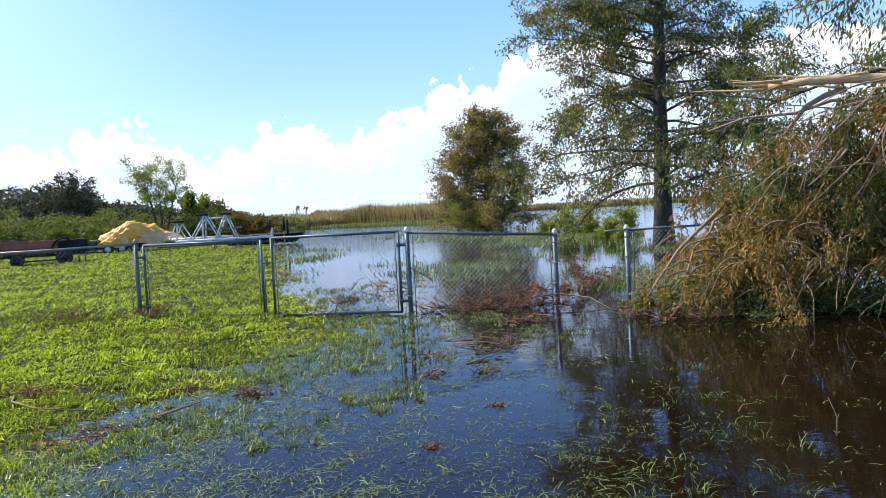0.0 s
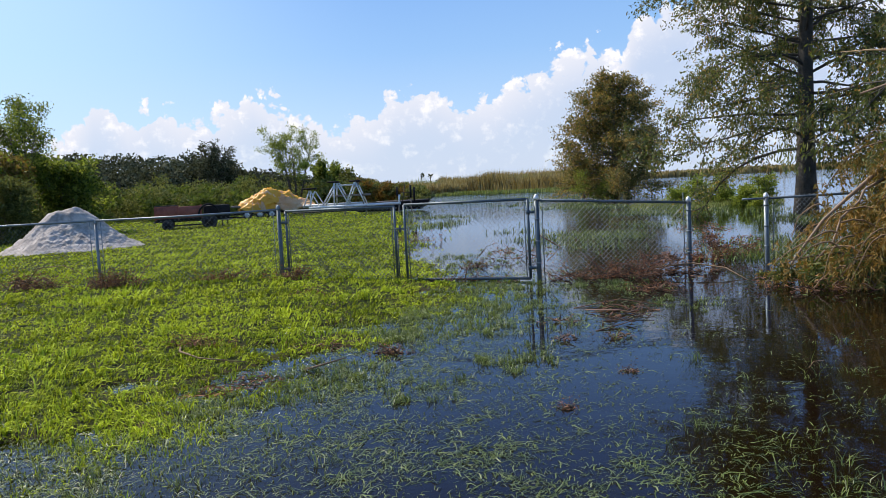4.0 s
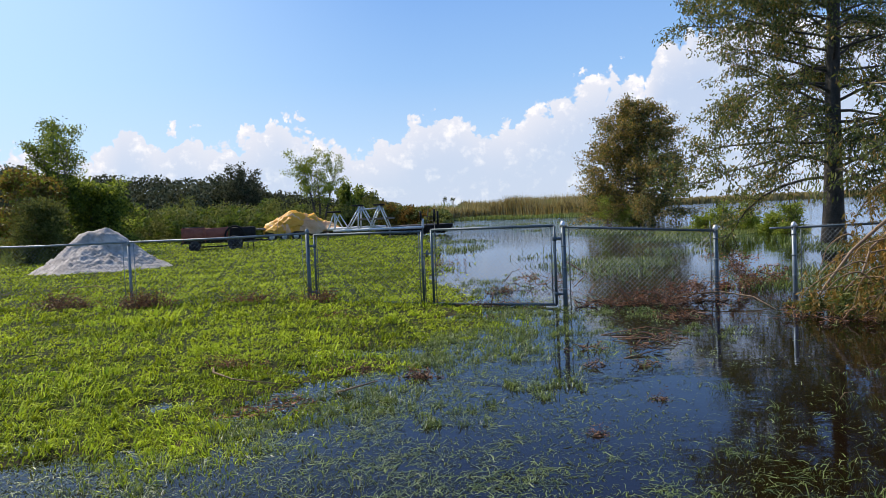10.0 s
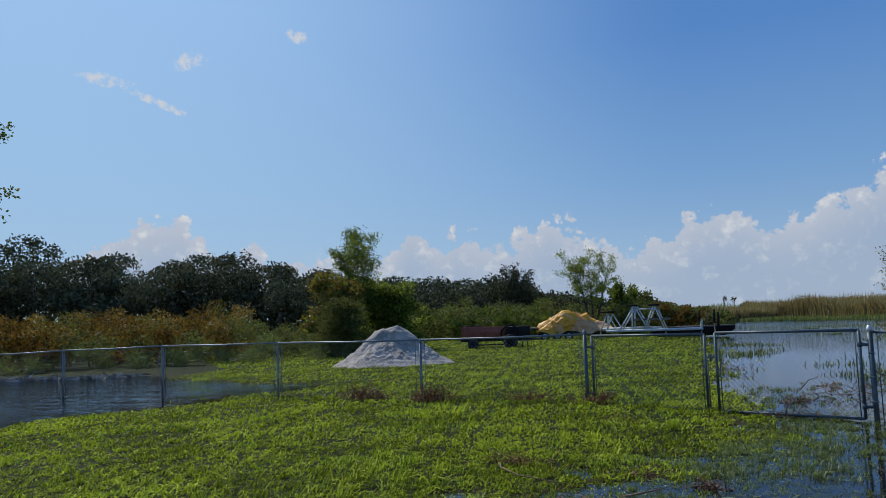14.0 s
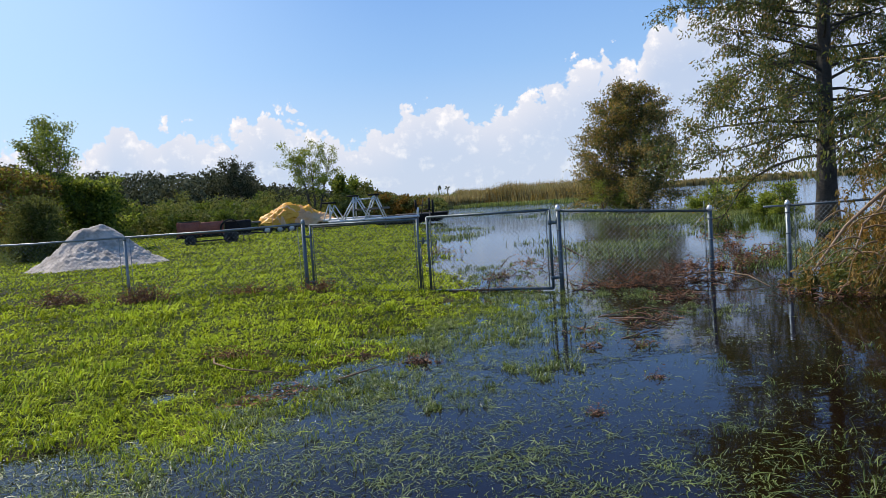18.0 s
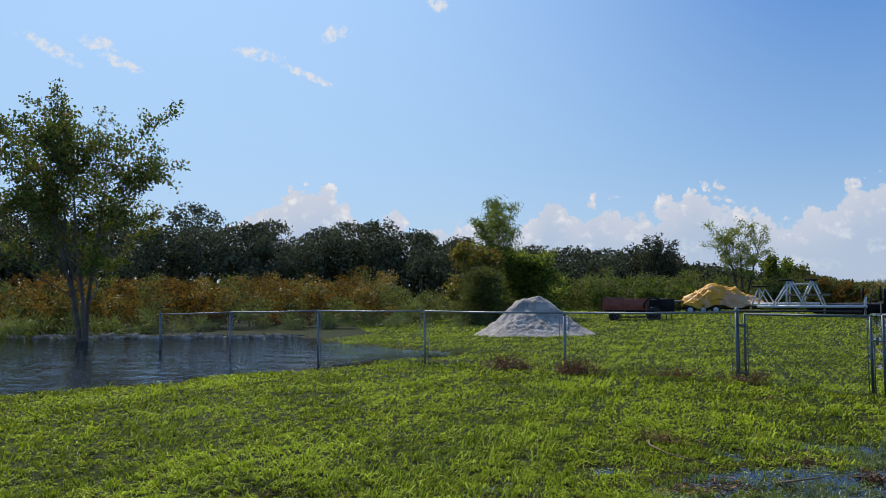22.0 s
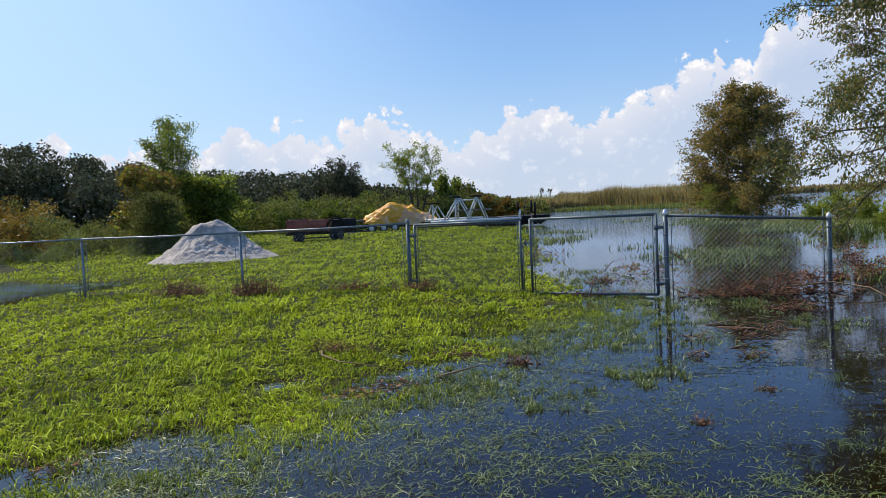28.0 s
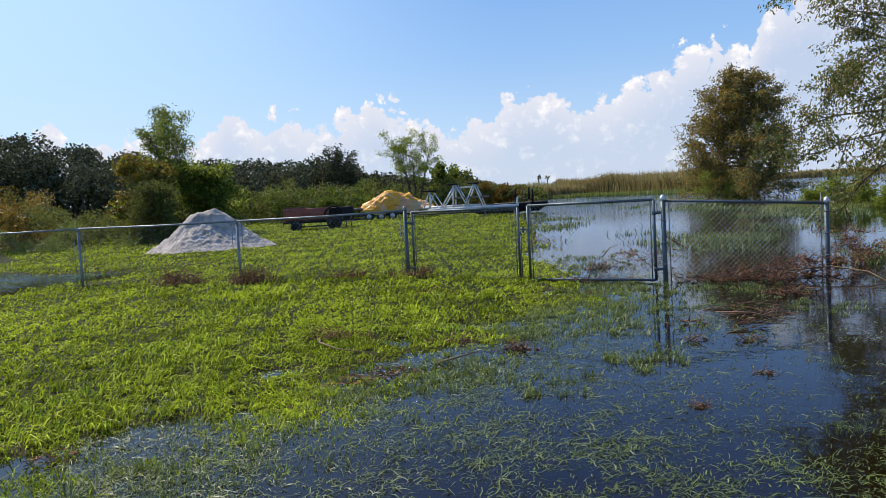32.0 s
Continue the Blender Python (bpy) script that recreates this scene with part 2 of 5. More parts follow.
LEAF_YELLOW = material("yellowing_leaves", (0.10, 0.085, 0.015), (0.30, 0.20, 0.04), 0.4, 0.6, island=0.55, through_light=0.35, bump=0)
LEAF_RUST = material("rusty_shrub_leaves", (0.045, 0.045, 0.010), (0.23, 0.125, 0.025), 1.3, 0.8, spec=0.15, island=0.75, through_light=0.3, bump=0, large=0.1)
OAK = material("dark_oak_leaves", (0.030, 0.036, 0.018), (0.155, 0.162, 0.095), 0.12, 0.9, spec=0.1, island=0.5, through_light=0.1, bump=0, large=0.05)
REED = material("dry_reeds", (0.20, 0.15, 0.055), (0.46, 0.36, 0.15), 0.05, 0.75, island=0.6, through_light=0.2, bump=0)
REED_GREEN = material("green_rushes", (0.09, 0.13, 0.03), (0.26, 0.30, 0.08), 0.2, 0.65, island=0.6, through_light=0.3, bump=0)
SAND = material("pale_sand", (0.22, 0.195, 0.165), (0.60, 0.54, 0.48), 2.6, 0.95, fine=9, bump=1.0)
RUST = material("rust_red_paint", (0.22, 0.052, 0.032), (0.42, 0.13, 0.08), 3, 0.65, fine=25, bump=0.2)
BLACKSTEEL = material("black_painted_steel", (0.012, 0.012, 0.013), (0.03, 0.027, 0.025), 4, 0.8, bump=0.1, spec=0.2)
RUBBER = material("tyre_rubber", (0.012, 0.012, 0.012), (0.035, 0.034, 0.032), 10, 0.8, bump=0.2)
TARP = material("yellow_tarp", (0.78, 0.34, 0.02), (0.92, 0.55, 0.06), 1.2, 0.5, fine=9, bump=0.4, through_light=0.15)
TARP_PALE = material("tarp_underside", (0.72, 0.36, 0.14), (0.90, 0.62, 0.36), 0.8, 0.55, fine=9, bump=0.4, through_light=0.2)
WHITE = material("white_paint", (0.62, 0.64, 0.64), (0.82, 0.83, 0.82), 2, 0.45, bump=0.08)
PILING = material("grey_timber", (0.12, 0.10, 0.08), (0.26, 0.22, 0.18), 3, 0.85, fine=25, bump=0.5)
BLOSSOM = material("tiny_blossom", (0.6, 0.6, 0.56), (0.85, 0.85, 0.8), 5, 0.7, bump=0)
DRYLEAF = material("dead_leaves", (0.12, 0.04, 0.015), (0.38, 0.15, 0.05), 4, 0.8, island=0.6, bump=0)


# the lawn's soil is covered by a mat of short green thatch where it stands clear of the water
_t = SOIL.node_tree
_p = _t.nodes["Principled BSDF"]
_pos = _t.nodes.new("ShaderNodeNewGeometry").outputs["Position"]
_sep = _t.nodes.new("ShaderNodeSeparateXYZ")
link(_t, _pos, _sep.inputs[0])
# thatch kept near black: shade between the blades is put into its colour
_green = blend(_t, step(_t, fuzz(_t, _pos, 14.0, 6, 0.75), 0.4, 0.62), (0.007, 0.013, 0.002), (0.045, 0.058, 0.009))
_old = _p.inputs["Base Color"].links[0].from_socket
link(_t, blend(_t, step(_t, calc(_t, "ADD", _sep.outputs[2], calc(_t, "MULTIPLY", calc(_t, "SUBTRACT", fuzz(_t, _pos, 5.0, 4, 0.6), 0.5), 0.05)), 0.0, 0.03), _old, _green), _p.inputs["Base Color"])


def water_material():
    m = bpy.data.materials.new("flood_water")
    m.use_nodes = True
    t = m.node_tree
    t.nodes.clear()
    o = t.nodes.new("ShaderNodeOutputMaterial")
    pos = t.nodes.new("ShaderNodeNewGeometry").outputs["Position"]
    squash = t.nodes.new("ShaderNodeMapping")
    squash.inputs["Scale"].default_value = (0.55, 1.0, 1)
    link(t, pos, squash.inputs[0])
    where = t.nodes.new("ShaderNodeSeparateXYZ")
    link(t, pos, where.inputs[0])
    # wind reaches the open pond and lake; the shallows over the lawn lie calm
    open_water = calc(t, "MAXIMUM", step(t, calc(t, "MULTIPLY", where.outputs[0], -1), 10.5, 14), step(t, where.outputs[1], 22, 60))
    swell = fuzz(t, squash.outputs[0], 1.3, 2, 0.5)
    ripple = fuzz(t, squash.outputs[0], 7.0, 3, 0.55)
    b1 = t.nodes.new("ShaderNodeBump")
    b1.inputs["Strength"].default_value, b1.inputs["Distance"].default_value = 0.25, 0.07
    link(t, swell, b1.inputs["Height"])
    b2 = t.nodes.new("ShaderNodeBump")
    b2.inputs["Strength"].default_value, b2.inputs["Distance"].default_value = 0.30, 0.022
    link(t, calc(t, "ADD", 0.06, calc(t, "MULTIPLY", open_water, 0.7)), b2.inputs["Strength"])
    link(t, calc(t, "ADD", 0.05, calc(t, "MULTIPLY", open_water, 0.42)), b1.inputs["Strength"])
    link(t, ripple, b2.inputs["Height"]), link(t, b1.outputs[0], b2.inputs["Normal"])
    gloss = t.nodes.new("ShaderNodeBsdfGlossy")
    gloss.inputs["Roughness"].default_value = 0.02
    gloss.inputs["Color"].default_value = (0.74, 0.86, 1.0, 1)
    link(t, b2.outputs[0], gloss.inputs["Normal"])
    under = t.nodes.new("ShaderNodeBsdfTransparent")
    under.inputs[0].default_value = (0.28, 0.20, 0.11, 1)
    silt = t.nodes.new("ShaderNodeBsdfDiffuse")
    silt.inputs[0].default_value = (0.016, 0.0088, 0.0036, 1)
    low = t.nodes.new("ShaderNodeMixShader")
    low.inputs[0].default_value = 0.5
    link(t, under.outputs[0], low.inputs[1]), link(t, silt.outputs[0], low.inputs[2])
    fr = t.nodes.new("ShaderNodeFresnel")
    fr.inputs["IOR"].default_value = 1.25
    link(t, b2.outputs[0], fr.inputs["Normal"])
    mix = t.nodes.new("ShaderNodeMixShader")
    link(t, fr.outputs[0], mix.inputs[0]), link(t, low.outputs[0], mix.inputs[1]), link(t, gloss.outputs[0], mix.inputs[2])
    link(t, mix.outputs[0], o.inputs[0])
    return m


WATER = water_material()

# ---- mesh tools ----


def mesh_of(name, verts, tris, mat, smooth=False):
    """A mesh from arrays of corners and triangles."""
    verts, tris = np.asarray(verts, np.float32).reshape(-1, 3), np.asarray(tris, np.int32).reshape(-1, 3)
    me = bpy.data.meshes.new(name)
    me.vertices.add(len(verts))
    me.vertices.foreach_set("co", verts.ravel())
    me.loops.add(len(tris) * 3)
    me.loops.foreach_set("vertex_index", tris.ravel())
    me.polygons.add(len(tris))
    me.polygons.foreach_set("loop_start", np.arange(0, len(tris) * 3, 3, dtype=np.int32))
    if smooth:
        me.polygons.foreach_set("use_smooth", np.ones(len(tris), bool))
    me.update(calc_edges=True)
    me.validate()
    me.materials.append(mat)
    return me


class Pile:
    """Collects tubes, boxes and leaves into one mesh."""

    def __init__(self):
        self.v, self.f, self.n = [], [], 0

    def add(self, v, f):
        v, f = np.asarray(v, float).reshape(-1, 3), np.asarray(f, int).reshape(-1, 3)
        self.v.append(v), self.f.append(f + self.n)
        self.n += len(v)
        return self

    def tube(self, pts, radii, sides=6, ends=True):
        pts = np.asarray(pts, float)
        n = len(pts)
        radii = np.broadcast_to(np.asarray(radii, float), (n,))
        d = np.gradient(pts, axis=0)
        d /= np.linalg.norm(d, axis=1, keepdims=True) + 1e-9
        ref = np.array([0, 0, 1.0]) if abs(d[:, 2]).mean() < 0.8 else np.array([1.0, 0, 0])
        a = np.cross(d, ref)
        a /= np.linalg.norm(a, axis=1, keepdims=True) + 1e-9
        b = np.cross(d, a)
        th = np.arange(sides) * 2 * np.pi / sides
        ring = pts[:, None] + radii[:, None, None] * (np.cos(th)[None, :, None] * a[:, None] + np.sin(th)[None, :, None] * b[:, None])
        v = ring.reshape(-1, 3)
        i = (np.arange(n - 1)[:, None] * sides + np.arange(sides)[None]).ravel()
        j = (np.arange(n - 1)[:, None] * sides + (np.arange(sides)[None] + 1) % sides).ravel()
        f = np.concatenate([np.stack([i, j, j + sides], 1), np.stack([i, j + sides, i + sides], 1)])
        if ends:
            k = np.arange(1, sides - 1)
            o = (n - 1) * sides
            f = np.concatenate([f, np.stack([0 * k, k + 1, k], 1), np.stack([0 * k + o, k + o, k + 1 + o], 1)])
        return self.add(v, f)

    def box(self, lo, hi, turn=0.0, bevel=0.0):
        (x0, y0, z0), (x1, y1, z1) = lo, hi
        e = min(bevel, (x1 - x0) / 3, (y1 - y0) / 3, (z1 - z0) / 3)
        bm = bmesh.new()
        bmesh.ops.create_cube(bm, size=1)
        for w in bm.verts:
            w.co = Vector(((x0 + x1) / 2 + w.co.x * (x1 - x0), (y0 + y1) / 2 + w.co.y * (y1 - y0), (z0 + z1) / 2 + w.co.z * (z1 - z0)))
        if e > 0:
            bmesh.ops.bevel(bm, geom=bm.edges[:], offset=e, segments=1, affect="EDGES")
        bmesh.ops.triangulate(bm, faces=bm.faces[:])
        bm.verts.index_update()
        v = np.array([w.co[:] for w in bm.verts])
        f = [[w.index for w in q.verts] for q in bm.faces]
        bm.free()
        if turn:
            c, s = math.cos(radians(turn)), math.sin(radians(turn))
            v = v @ np.array([[c, s, 0], [-s, c, 0], [0, 0, 1]])
        return self.add(v, f)

    def leaves(self, at, along, length, width, rng, twist=1.0):
        """Rhombic leaves that start at the given places and point along the given ways."""
        n = len(at)
        along = along / (np.linalg.norm(along, axis=1, keepdims=True) + 1e-9)
        side = np.cross(along, rng.normal(size=(n, 3)) * [1, 1, twist])
        side /= np.linalg.norm(side, axis=1, keepdims=True) + 1e-9
        length = (length * rng.uniform(0.6, 1.3, n))[:, None]
        width = (width * rng.uniform(0.7, 1.3, n))[:, None]
        mid = at + along * length * 0.5
        v = np.stack([at, mid + side * width / 2, at + along * length, mid - side * width / 2], 1).reshape(-1, 3)
        k = np.arange(n)[:, None] * 4
        f = np.concatenate([k + [0, 1, 2], k + [0, 2, 3]])
        return self.add(v, f)

    def arrays(self):
        return np.concatenate(self.v), np.concatenate(self.f)

    def mesh(self, name, mat, smooth=False):
        return mesh_of(name, *self.arrays(), mat, smooth)


def part(name, pile, mat, parent, label="", smooth=False):
    """One mesh object under a thing or a part; pile: a Pile or a finished mesh."""
    ob = new(name, pile if isinstance(pile, bpy.types.Mesh) else pile.mesh(name, mat, smooth))
    ob.parent = parent
    if label:
        tagged(ob, label)
    return ob


def thing(name, label, category, place=(0, 0, 0), turn=0.0, group="", kind=""):
    ob = new(name)
    ob.empty_display_size = 0.2
    ob.matrix_world = pose(*place, 0, 0, turn)
    return tagged(ob, label, category, group, kind)


def wave(x, y, scale, seed=0.0):
    """Cheap smooth noise in -1..1 on the plane, for arrays."""
    x, y = np.asarray(x, float) / scale, np.asarray(y, float) / scale
    s = 0
    for k, (a, b, c) in enumerate(((1.0, 0.35, 1.3), (-0.55, 1.1, 4.1), (1.7, -1.2, 2.2), (0.9, 2.1, 5.7), (-2.4, 0.8, 0.4), (2.9, 2.3, 3.3))):
        s = s + np.sin(a * x + b * y + c + seed * (k + 1) * 1.7 + 0.9 * np.sin(0.7 * b * x - a * y + seed + k)) / (1 + 0.35 * k)
    return s / 3.2

# ---- ground and water ----


def shore(x, y):
    """Metres inside the dry lawn (positive) or out in the flood (negative)."""
    right = np.interp(y, [0, 3.4, 4.2, 5, 6, 7.2, 9.5, 11.4, 15, 34, 41, 60, 110, 400], [-4.4, -3.3, -2.5, -2.15, -2.0, -1.4, -0.8, -0.95, -1.9, -4.9, -6.2, -9.2, -22, -100])
    left = np.interp(y, [0, 4, 8, 11.4, 13, 15.5, 17, 19, 22, 40], [-12.6, -12.4, -11.8, -11.0, -11.6, -13.0, -17.2, -21.0, -24, -90])
    lawn = np.minimum(np.minimum(right - x, x - left), (y - 0.2) * 0.8)
    bank = np.minimum((y - 18.0 - 0.58 * (x + 22.4)) * 0.86, -15 - x)
    marsh = np.maximum(y - 560 + 0.15 * x, -1e3)
    return np.maximum(np.maximum(lawn, bank), marsh)


# shallow pools in the lawn: x, y, reach
POOLS = ((-2.86, 5.58, 0.28), (-2.24, 6.85, 0.26), (-4.25, 3.5, 0.45), (-5.9, 2.2, 0.6), (-2.75, 3.95, 0.4), (-1.7, 7.7, 0.3), (-2.4, 9.0, 0.25), (-3.3, 4.6, 0.22))


def ground_z(x, y, fine=1.0):
    s = shore(x, y) + 0.34 * wave(x, y, 1.0) + 0.42 * wave(x, y, 0.30, 2.0) + 0.22 * wave(x, y, 0.09, 4.0)
    for px, py, pr in POOLS:
        s = s - 1.5 * np.exp(-((x - px) ** 2 + ((y - py) * 1.3) ** 2) / pr ** 2)
    d = np.maximum(s, 0)
    dry = 0.010 + 0.05 * np.tanh(d * 0.5) + np.tanh(d * 1.6) * (0.010 * wave(x, y, 0.30, 8.0) + fine * 0.030 * wave(x, y, 0.055, 5.0))
    wet = -0.012 - 0.085 * np.tanh(np.maximum(-s, 0) * 0.28) - 0.35 * np.tanh(np.maximum(-s - 6, 0) * 0.05)
    swale = -0.15 * np.exp(-(((x + 11.9) / 1.1) ** 2 + ((y - 14.7) / 0.8) ** 2)) - 0.13 * np.exp(-(((x + 9.9) / 0.9) ** 2 + ((y - 12.7) / 0.35) ** 2)) - 0.03 * np.exp(-(((x + 12.2) / 2.2) ** 2 + ((y - 14.0) / 1.1) ** 2))
    return np.where(s > 0, dry, wet) + swale


def spaced(lo, hi, fine, reach):
    mid = np.arange(lo, hi + 1e-6, fine)
    grow = np.cumsum(fine * 1.16 ** np.arange(1, 80))
    grow = grow[grow < reach]
    return np.concatenate([lo - grow[::-1], mid, hi + grow])


gx, gy = spaced(-15, 5, 0.13, 4500), spaced(1, 15, 0.13, 4500)
mx, my = np.meshgrid(gx, gy)
nx, ny = len(gx), len(gy)
k = (np.arange(ny - 1)[:, None] * nx + np.arange(nx - 1)[None]).ravel()
gf = np.concatenate([np.stack([k, k + 1, k + 1 + nx], 1), np.stack([k, k + 1 + nx, k + nx], 1)])
ground = new("ground", mesh_of("ground", np.stack([mx, my, ground_z(mx, my, 0.0)], -1), gf, SOIL, True))
tagged(ground, "dark wet soil under a flooded lawn and lake bed", "ground", kind="structure")

wp = Pile()
wp.add([(-4400, -4400, 0), (4400, -4400, 0), (4400, 4400, 0), (-4400, 4400, 0)], [(0, 1, 2), (0, 2, 3)])
water = new("water", wp.mesh("water", WATER))
tagged(water, "still brown flood water reflecting blue sky and cloud", "water", kind="structure")

# ---- grass ----
rng = np.random.default_rng(7)


def blades(x, y, z, tall, wide, lean, rng, flow=None):
    """Bent blades of two triangles and a tip; flow: the heading to which they lean, else any."""
    n = len(x)
    a = rng.uniform(0, 2 * np.pi, n)
    side = np.stack([np.cos(a), np.sin(a), 0 * a], 1) * (wide / 2)[:, None]
    b = rng.uniform(0, 2 * np.pi, n) if flow is None else flow
    tip = np.stack([np.cos(b), np.sin(b), 0 * b], 1) * (lean * tall)[:, None]
    base = np.stack([x, y, z], 1)
    up = np.stack([0 * tall, 0 * tall, tall], 1)
    mid = base + up * 0.55 + tip * 0.3
    v = np.stack([base - side, base + side, mid + side * 0.8, mid - side * 0.8, base + up * np.maximum(0.35, 1 - 0.45 * lean)[:, None] + tip], 1).reshape(-1, 3)
    i = np.arange(n)[:, None] * 5
    return v, np.concatenate([i + [0, 1, 2], i + [0, 2, 3], i + [3, 2, 4]])


def drift(x, y, rng):
    """The heading in which grass is combed, with some scatter."""
    return 2.2 * wave(x, y, 0.6, 2.5) + 2.0 * wave(x, y, 0.12, 7.5) + rng.normal(size=len(x)) * 0.9


def strands(x, y, length, wide, rng):
    """Limp blades afloat: flat strips of four corners and a tip, bent in the plane of the water."""
    n = len(x)
    h = drift(x, y, rng)
    bend = rng.normal(size=n) * 0.5
    pts, p, z = [], np.stack([x, y], 1), np.full(n, -0.004)
    for k in range(4):
        pts.append(np.concatenate([p, z[:, None]], 1))
        a = h + bend * k / 2
        p = p + np.stack([np.cos(a), np.sin(a)], 1) * (length / 3)[:, None]
        z = np.full(n, 0.0) + rng.uniform(-0.02, 0.012, n)
    side = np.stack([-np.sin(h), np.cos(h), 0.25 * rng.normal(size=n)], 1) * (wide / 2)[:, None]
    v = np.stack([pts[0] - side, pts[0] + side, pts[1] - side, pts[1] + side, pts[2] - side * 0.8, pts[2] + side * 0.8, pts[3]], 1).reshape(-1, 3)
    i = np.arange(n)[:, None] * 7
    return v, np.concatenate([i + [0, 1, 3], i + [0, 3, 2], i + [2, 3, 5], i + [2, 5, 4], i + [4, 5, 6]])


def lawn_blades(count, near, far, rng):
    r = near * (far / near) ** rng.uniform(0, 1, count)
    th = radians(-32) + rng.uniform(0, 1, count) * radians(105)
    x, y = -r * np.sin(th), r * np.cos(th) - 0.2
    z = ground_z(x, y)
    tuft = wave(x, y, 0.062, 3.0) + 0.5 * wave(x, y, 0.35, 3.0)
    s = shore(x, y)
    wet_ok = (s > -3.2) & (wave(x, y, 0.16, 3.0) + 0.8 * wave(x, y, 0.6, 8.0) > 0.18 + 0.26 * np.maximum(-s, 0)) & (z < 0)
    fade = rng.uniform(0, 1, count) < np.clip((z + 0.03) / 0.04, 0, 1)
    keep = ((z > -0.02) & fade) | (wet_ok & (rng.uniform(0, 1, count) < 0.4))
    keep &= ~((np.hypot(x + 13.7, y - 23.0) < 2.0))
    keep &= (r < 75) & (wave(x, y, 0.05, 6.0) + 0.5 * wave(x, y, 0.2, 2.0) > rng.uniform(-0.75, 0.4, count)) & ~((x < -18.5) & (y > 16) & (y < 20 - 0.9 * (x + 18.5)))
    x, y, z, r, tuft, s = (q[keep] for q in (x, y, z, r, tuft, s))
    tall = (0.046 + 0.028 * tuft + 0.014 * wave(x, y, 1.1, 1.0)) * rng.uniform(0.55, 1.5, len(x)) * np.clip(0.9 + r / 60, 1, 1.9)
    tall = np.maximum(tall, 0.018) * np.where(rng.uniform(0, 1, len(x)) < 0.06, 1.8, 1.0)
    wide = 0.0088 * np.maximum(1, r / 5) ** 0.9 * rng.uniform(0.6, 1.5, len(x))
    return blades(x, y, z - 0.008, tall, wide, rng.uniform(0.4, 2.3, len(x)), rng, drift(x, y, rng))


gp = Pile()
gp.add(*lawn_blades(680000, 2.4, 75, rng))


def tufts(count, near, far, a0, a1, each, tall, wide, choose, rng):
    """Fans of blades that spring from one root each."""
    r = near * (far / near) ** rng.uniform(0, 1, count)
    th = np.radians(rng.uniform(a0, a1, count))
    x, y = -r * np.sin(th), r * np.cos(th) - 0.2
    keep = choose(x, y)
    x, y, r = x[keep], y[keep], r[keep]
    size = rng.uniform(0.5, 1.4, len(x))
    i = np.repeat(np.arange(len(x)), each)
    n = len(i)
    bx, by = x[i] + rng.normal(size=n) * 0.03 * size[i], y[i] + rng.normal(size=n) * 0.03 * size[i]
    z = np.maximum(ground_z(bx, by), -0.06)
    return blades(bx, by, z - 0.01, tall * size[i] * rng.uniform(0.5, 1.25, n), wide * np.maximum(1, r[i] / 6), rng.uniform(0.2, 1.3, n), rng)


gp.add(*tufts(4200, 2.6, 24, -12, 72, 22, 0.078, 0.0075, lambda x, y: (ground_z(x, y) > 0.0) & (wave(x, y, 0.25, 4.0) > -0.1), rng))
gp.add(*tufts(17000, 2.8, 13, -10, 50, 10, 0.07, 0.007, lambda x, y: (ground_z(x, y) < 0.004) & (shore(x, y) > -1.3 + rng.uniform(-0.6, 0.6, len(x))) & (wave(x, y, 0.12, 9.0) + 0.7 * wave(x, y, 0.5, 1.0) > -0.15), rng))
# islands of grass that stand clear of the flood: x, y, reach, fans
islands = Pile()
for ix, iy, reach, fans in ((0.06, 6.05, 0.20, 46), (-0.43, 8.5, 0.45, 110), (-0.75, 9.6, 0.4, 90), (0.25, 9.9, 0.4, 50), (-0.2, 10.6, 0.35, 50), (1.2, 10.2, 0.35, 50), (-0.95, 7.2, 0.22, 60), (-0.2, 7.4, 0.3, 40), (-1.3, 5.6, 0.3, 70), (-1.9, 4.9, 0.25, 60),
                            (-0.55, 5.2, 0.25, 24), (1.9, 8.6, 0.4, 26), (-1.25, 8.4, 0.4, 120), (0.5, 8.7, 0.3, 24), (-0.85, 13.2, 0.5, 60), (-1.2, 14.8, 0.5, 60), (0.4, 15.5, 0.7, 50)):
    fans = int(fans * 0.6)
    fx, fy = rng.normal(ix, reach * 0.85, fans), rng.normal(iy, reach * 0.85, fans)
    i = np.repeat(np.arange(fans), 20)
    bx, by = fx[i] + rng.normal(size=len(i)) * 0.03, fy[i] + rng.normal(size=len(i)) * 0.03
    islands.add(*blades(bx, by, np.full(len(i), -0.012), rng.uniform(0.03, 0.095, len(i)), np.full(len(i), 0.0075), rng.uniform(0.3, 1.8, len(i)), rng))
grass = new("lawn_grass", gp.mesh("lawn_grass", GRASS))
tagged(grass, "bright green uncut lawn grass thinning into flood water", "grass", kind="stuff")

# dead blades and runners through the lawn
n = 60000
r = 2.6 * (40 / 2.6) ** rng.uniform(0, 1, n)
th = np.radians(rng.uniform(-12, 72, n))
x, y = -r * np.sin(th), r * np.cos(th) - 0.2
keep = (ground_z(x, y) > -0.01) & (wave(x, y, 0.22, 12.0) + 0.5 * wave(x, y, 0.9, 3.0) > rng.uniform(-0.4, 1.0, n))
x, y, r = x[keep], y[keep], r[keep]
dead = new("dead_grass", mesh_of("dead_grass", *blades(x, y, ground_z(x, y), rng.uniform(0.015, 0.05, len(x)), 0.006 * np.maximum(1, r / 5) ** 0.9, rng.uniform(0.6, 2.6, len(x)), rng), STRAW))
tagged(dead, "dry tan and brown blades scattered through the lawn", "grass", kind="stuff")

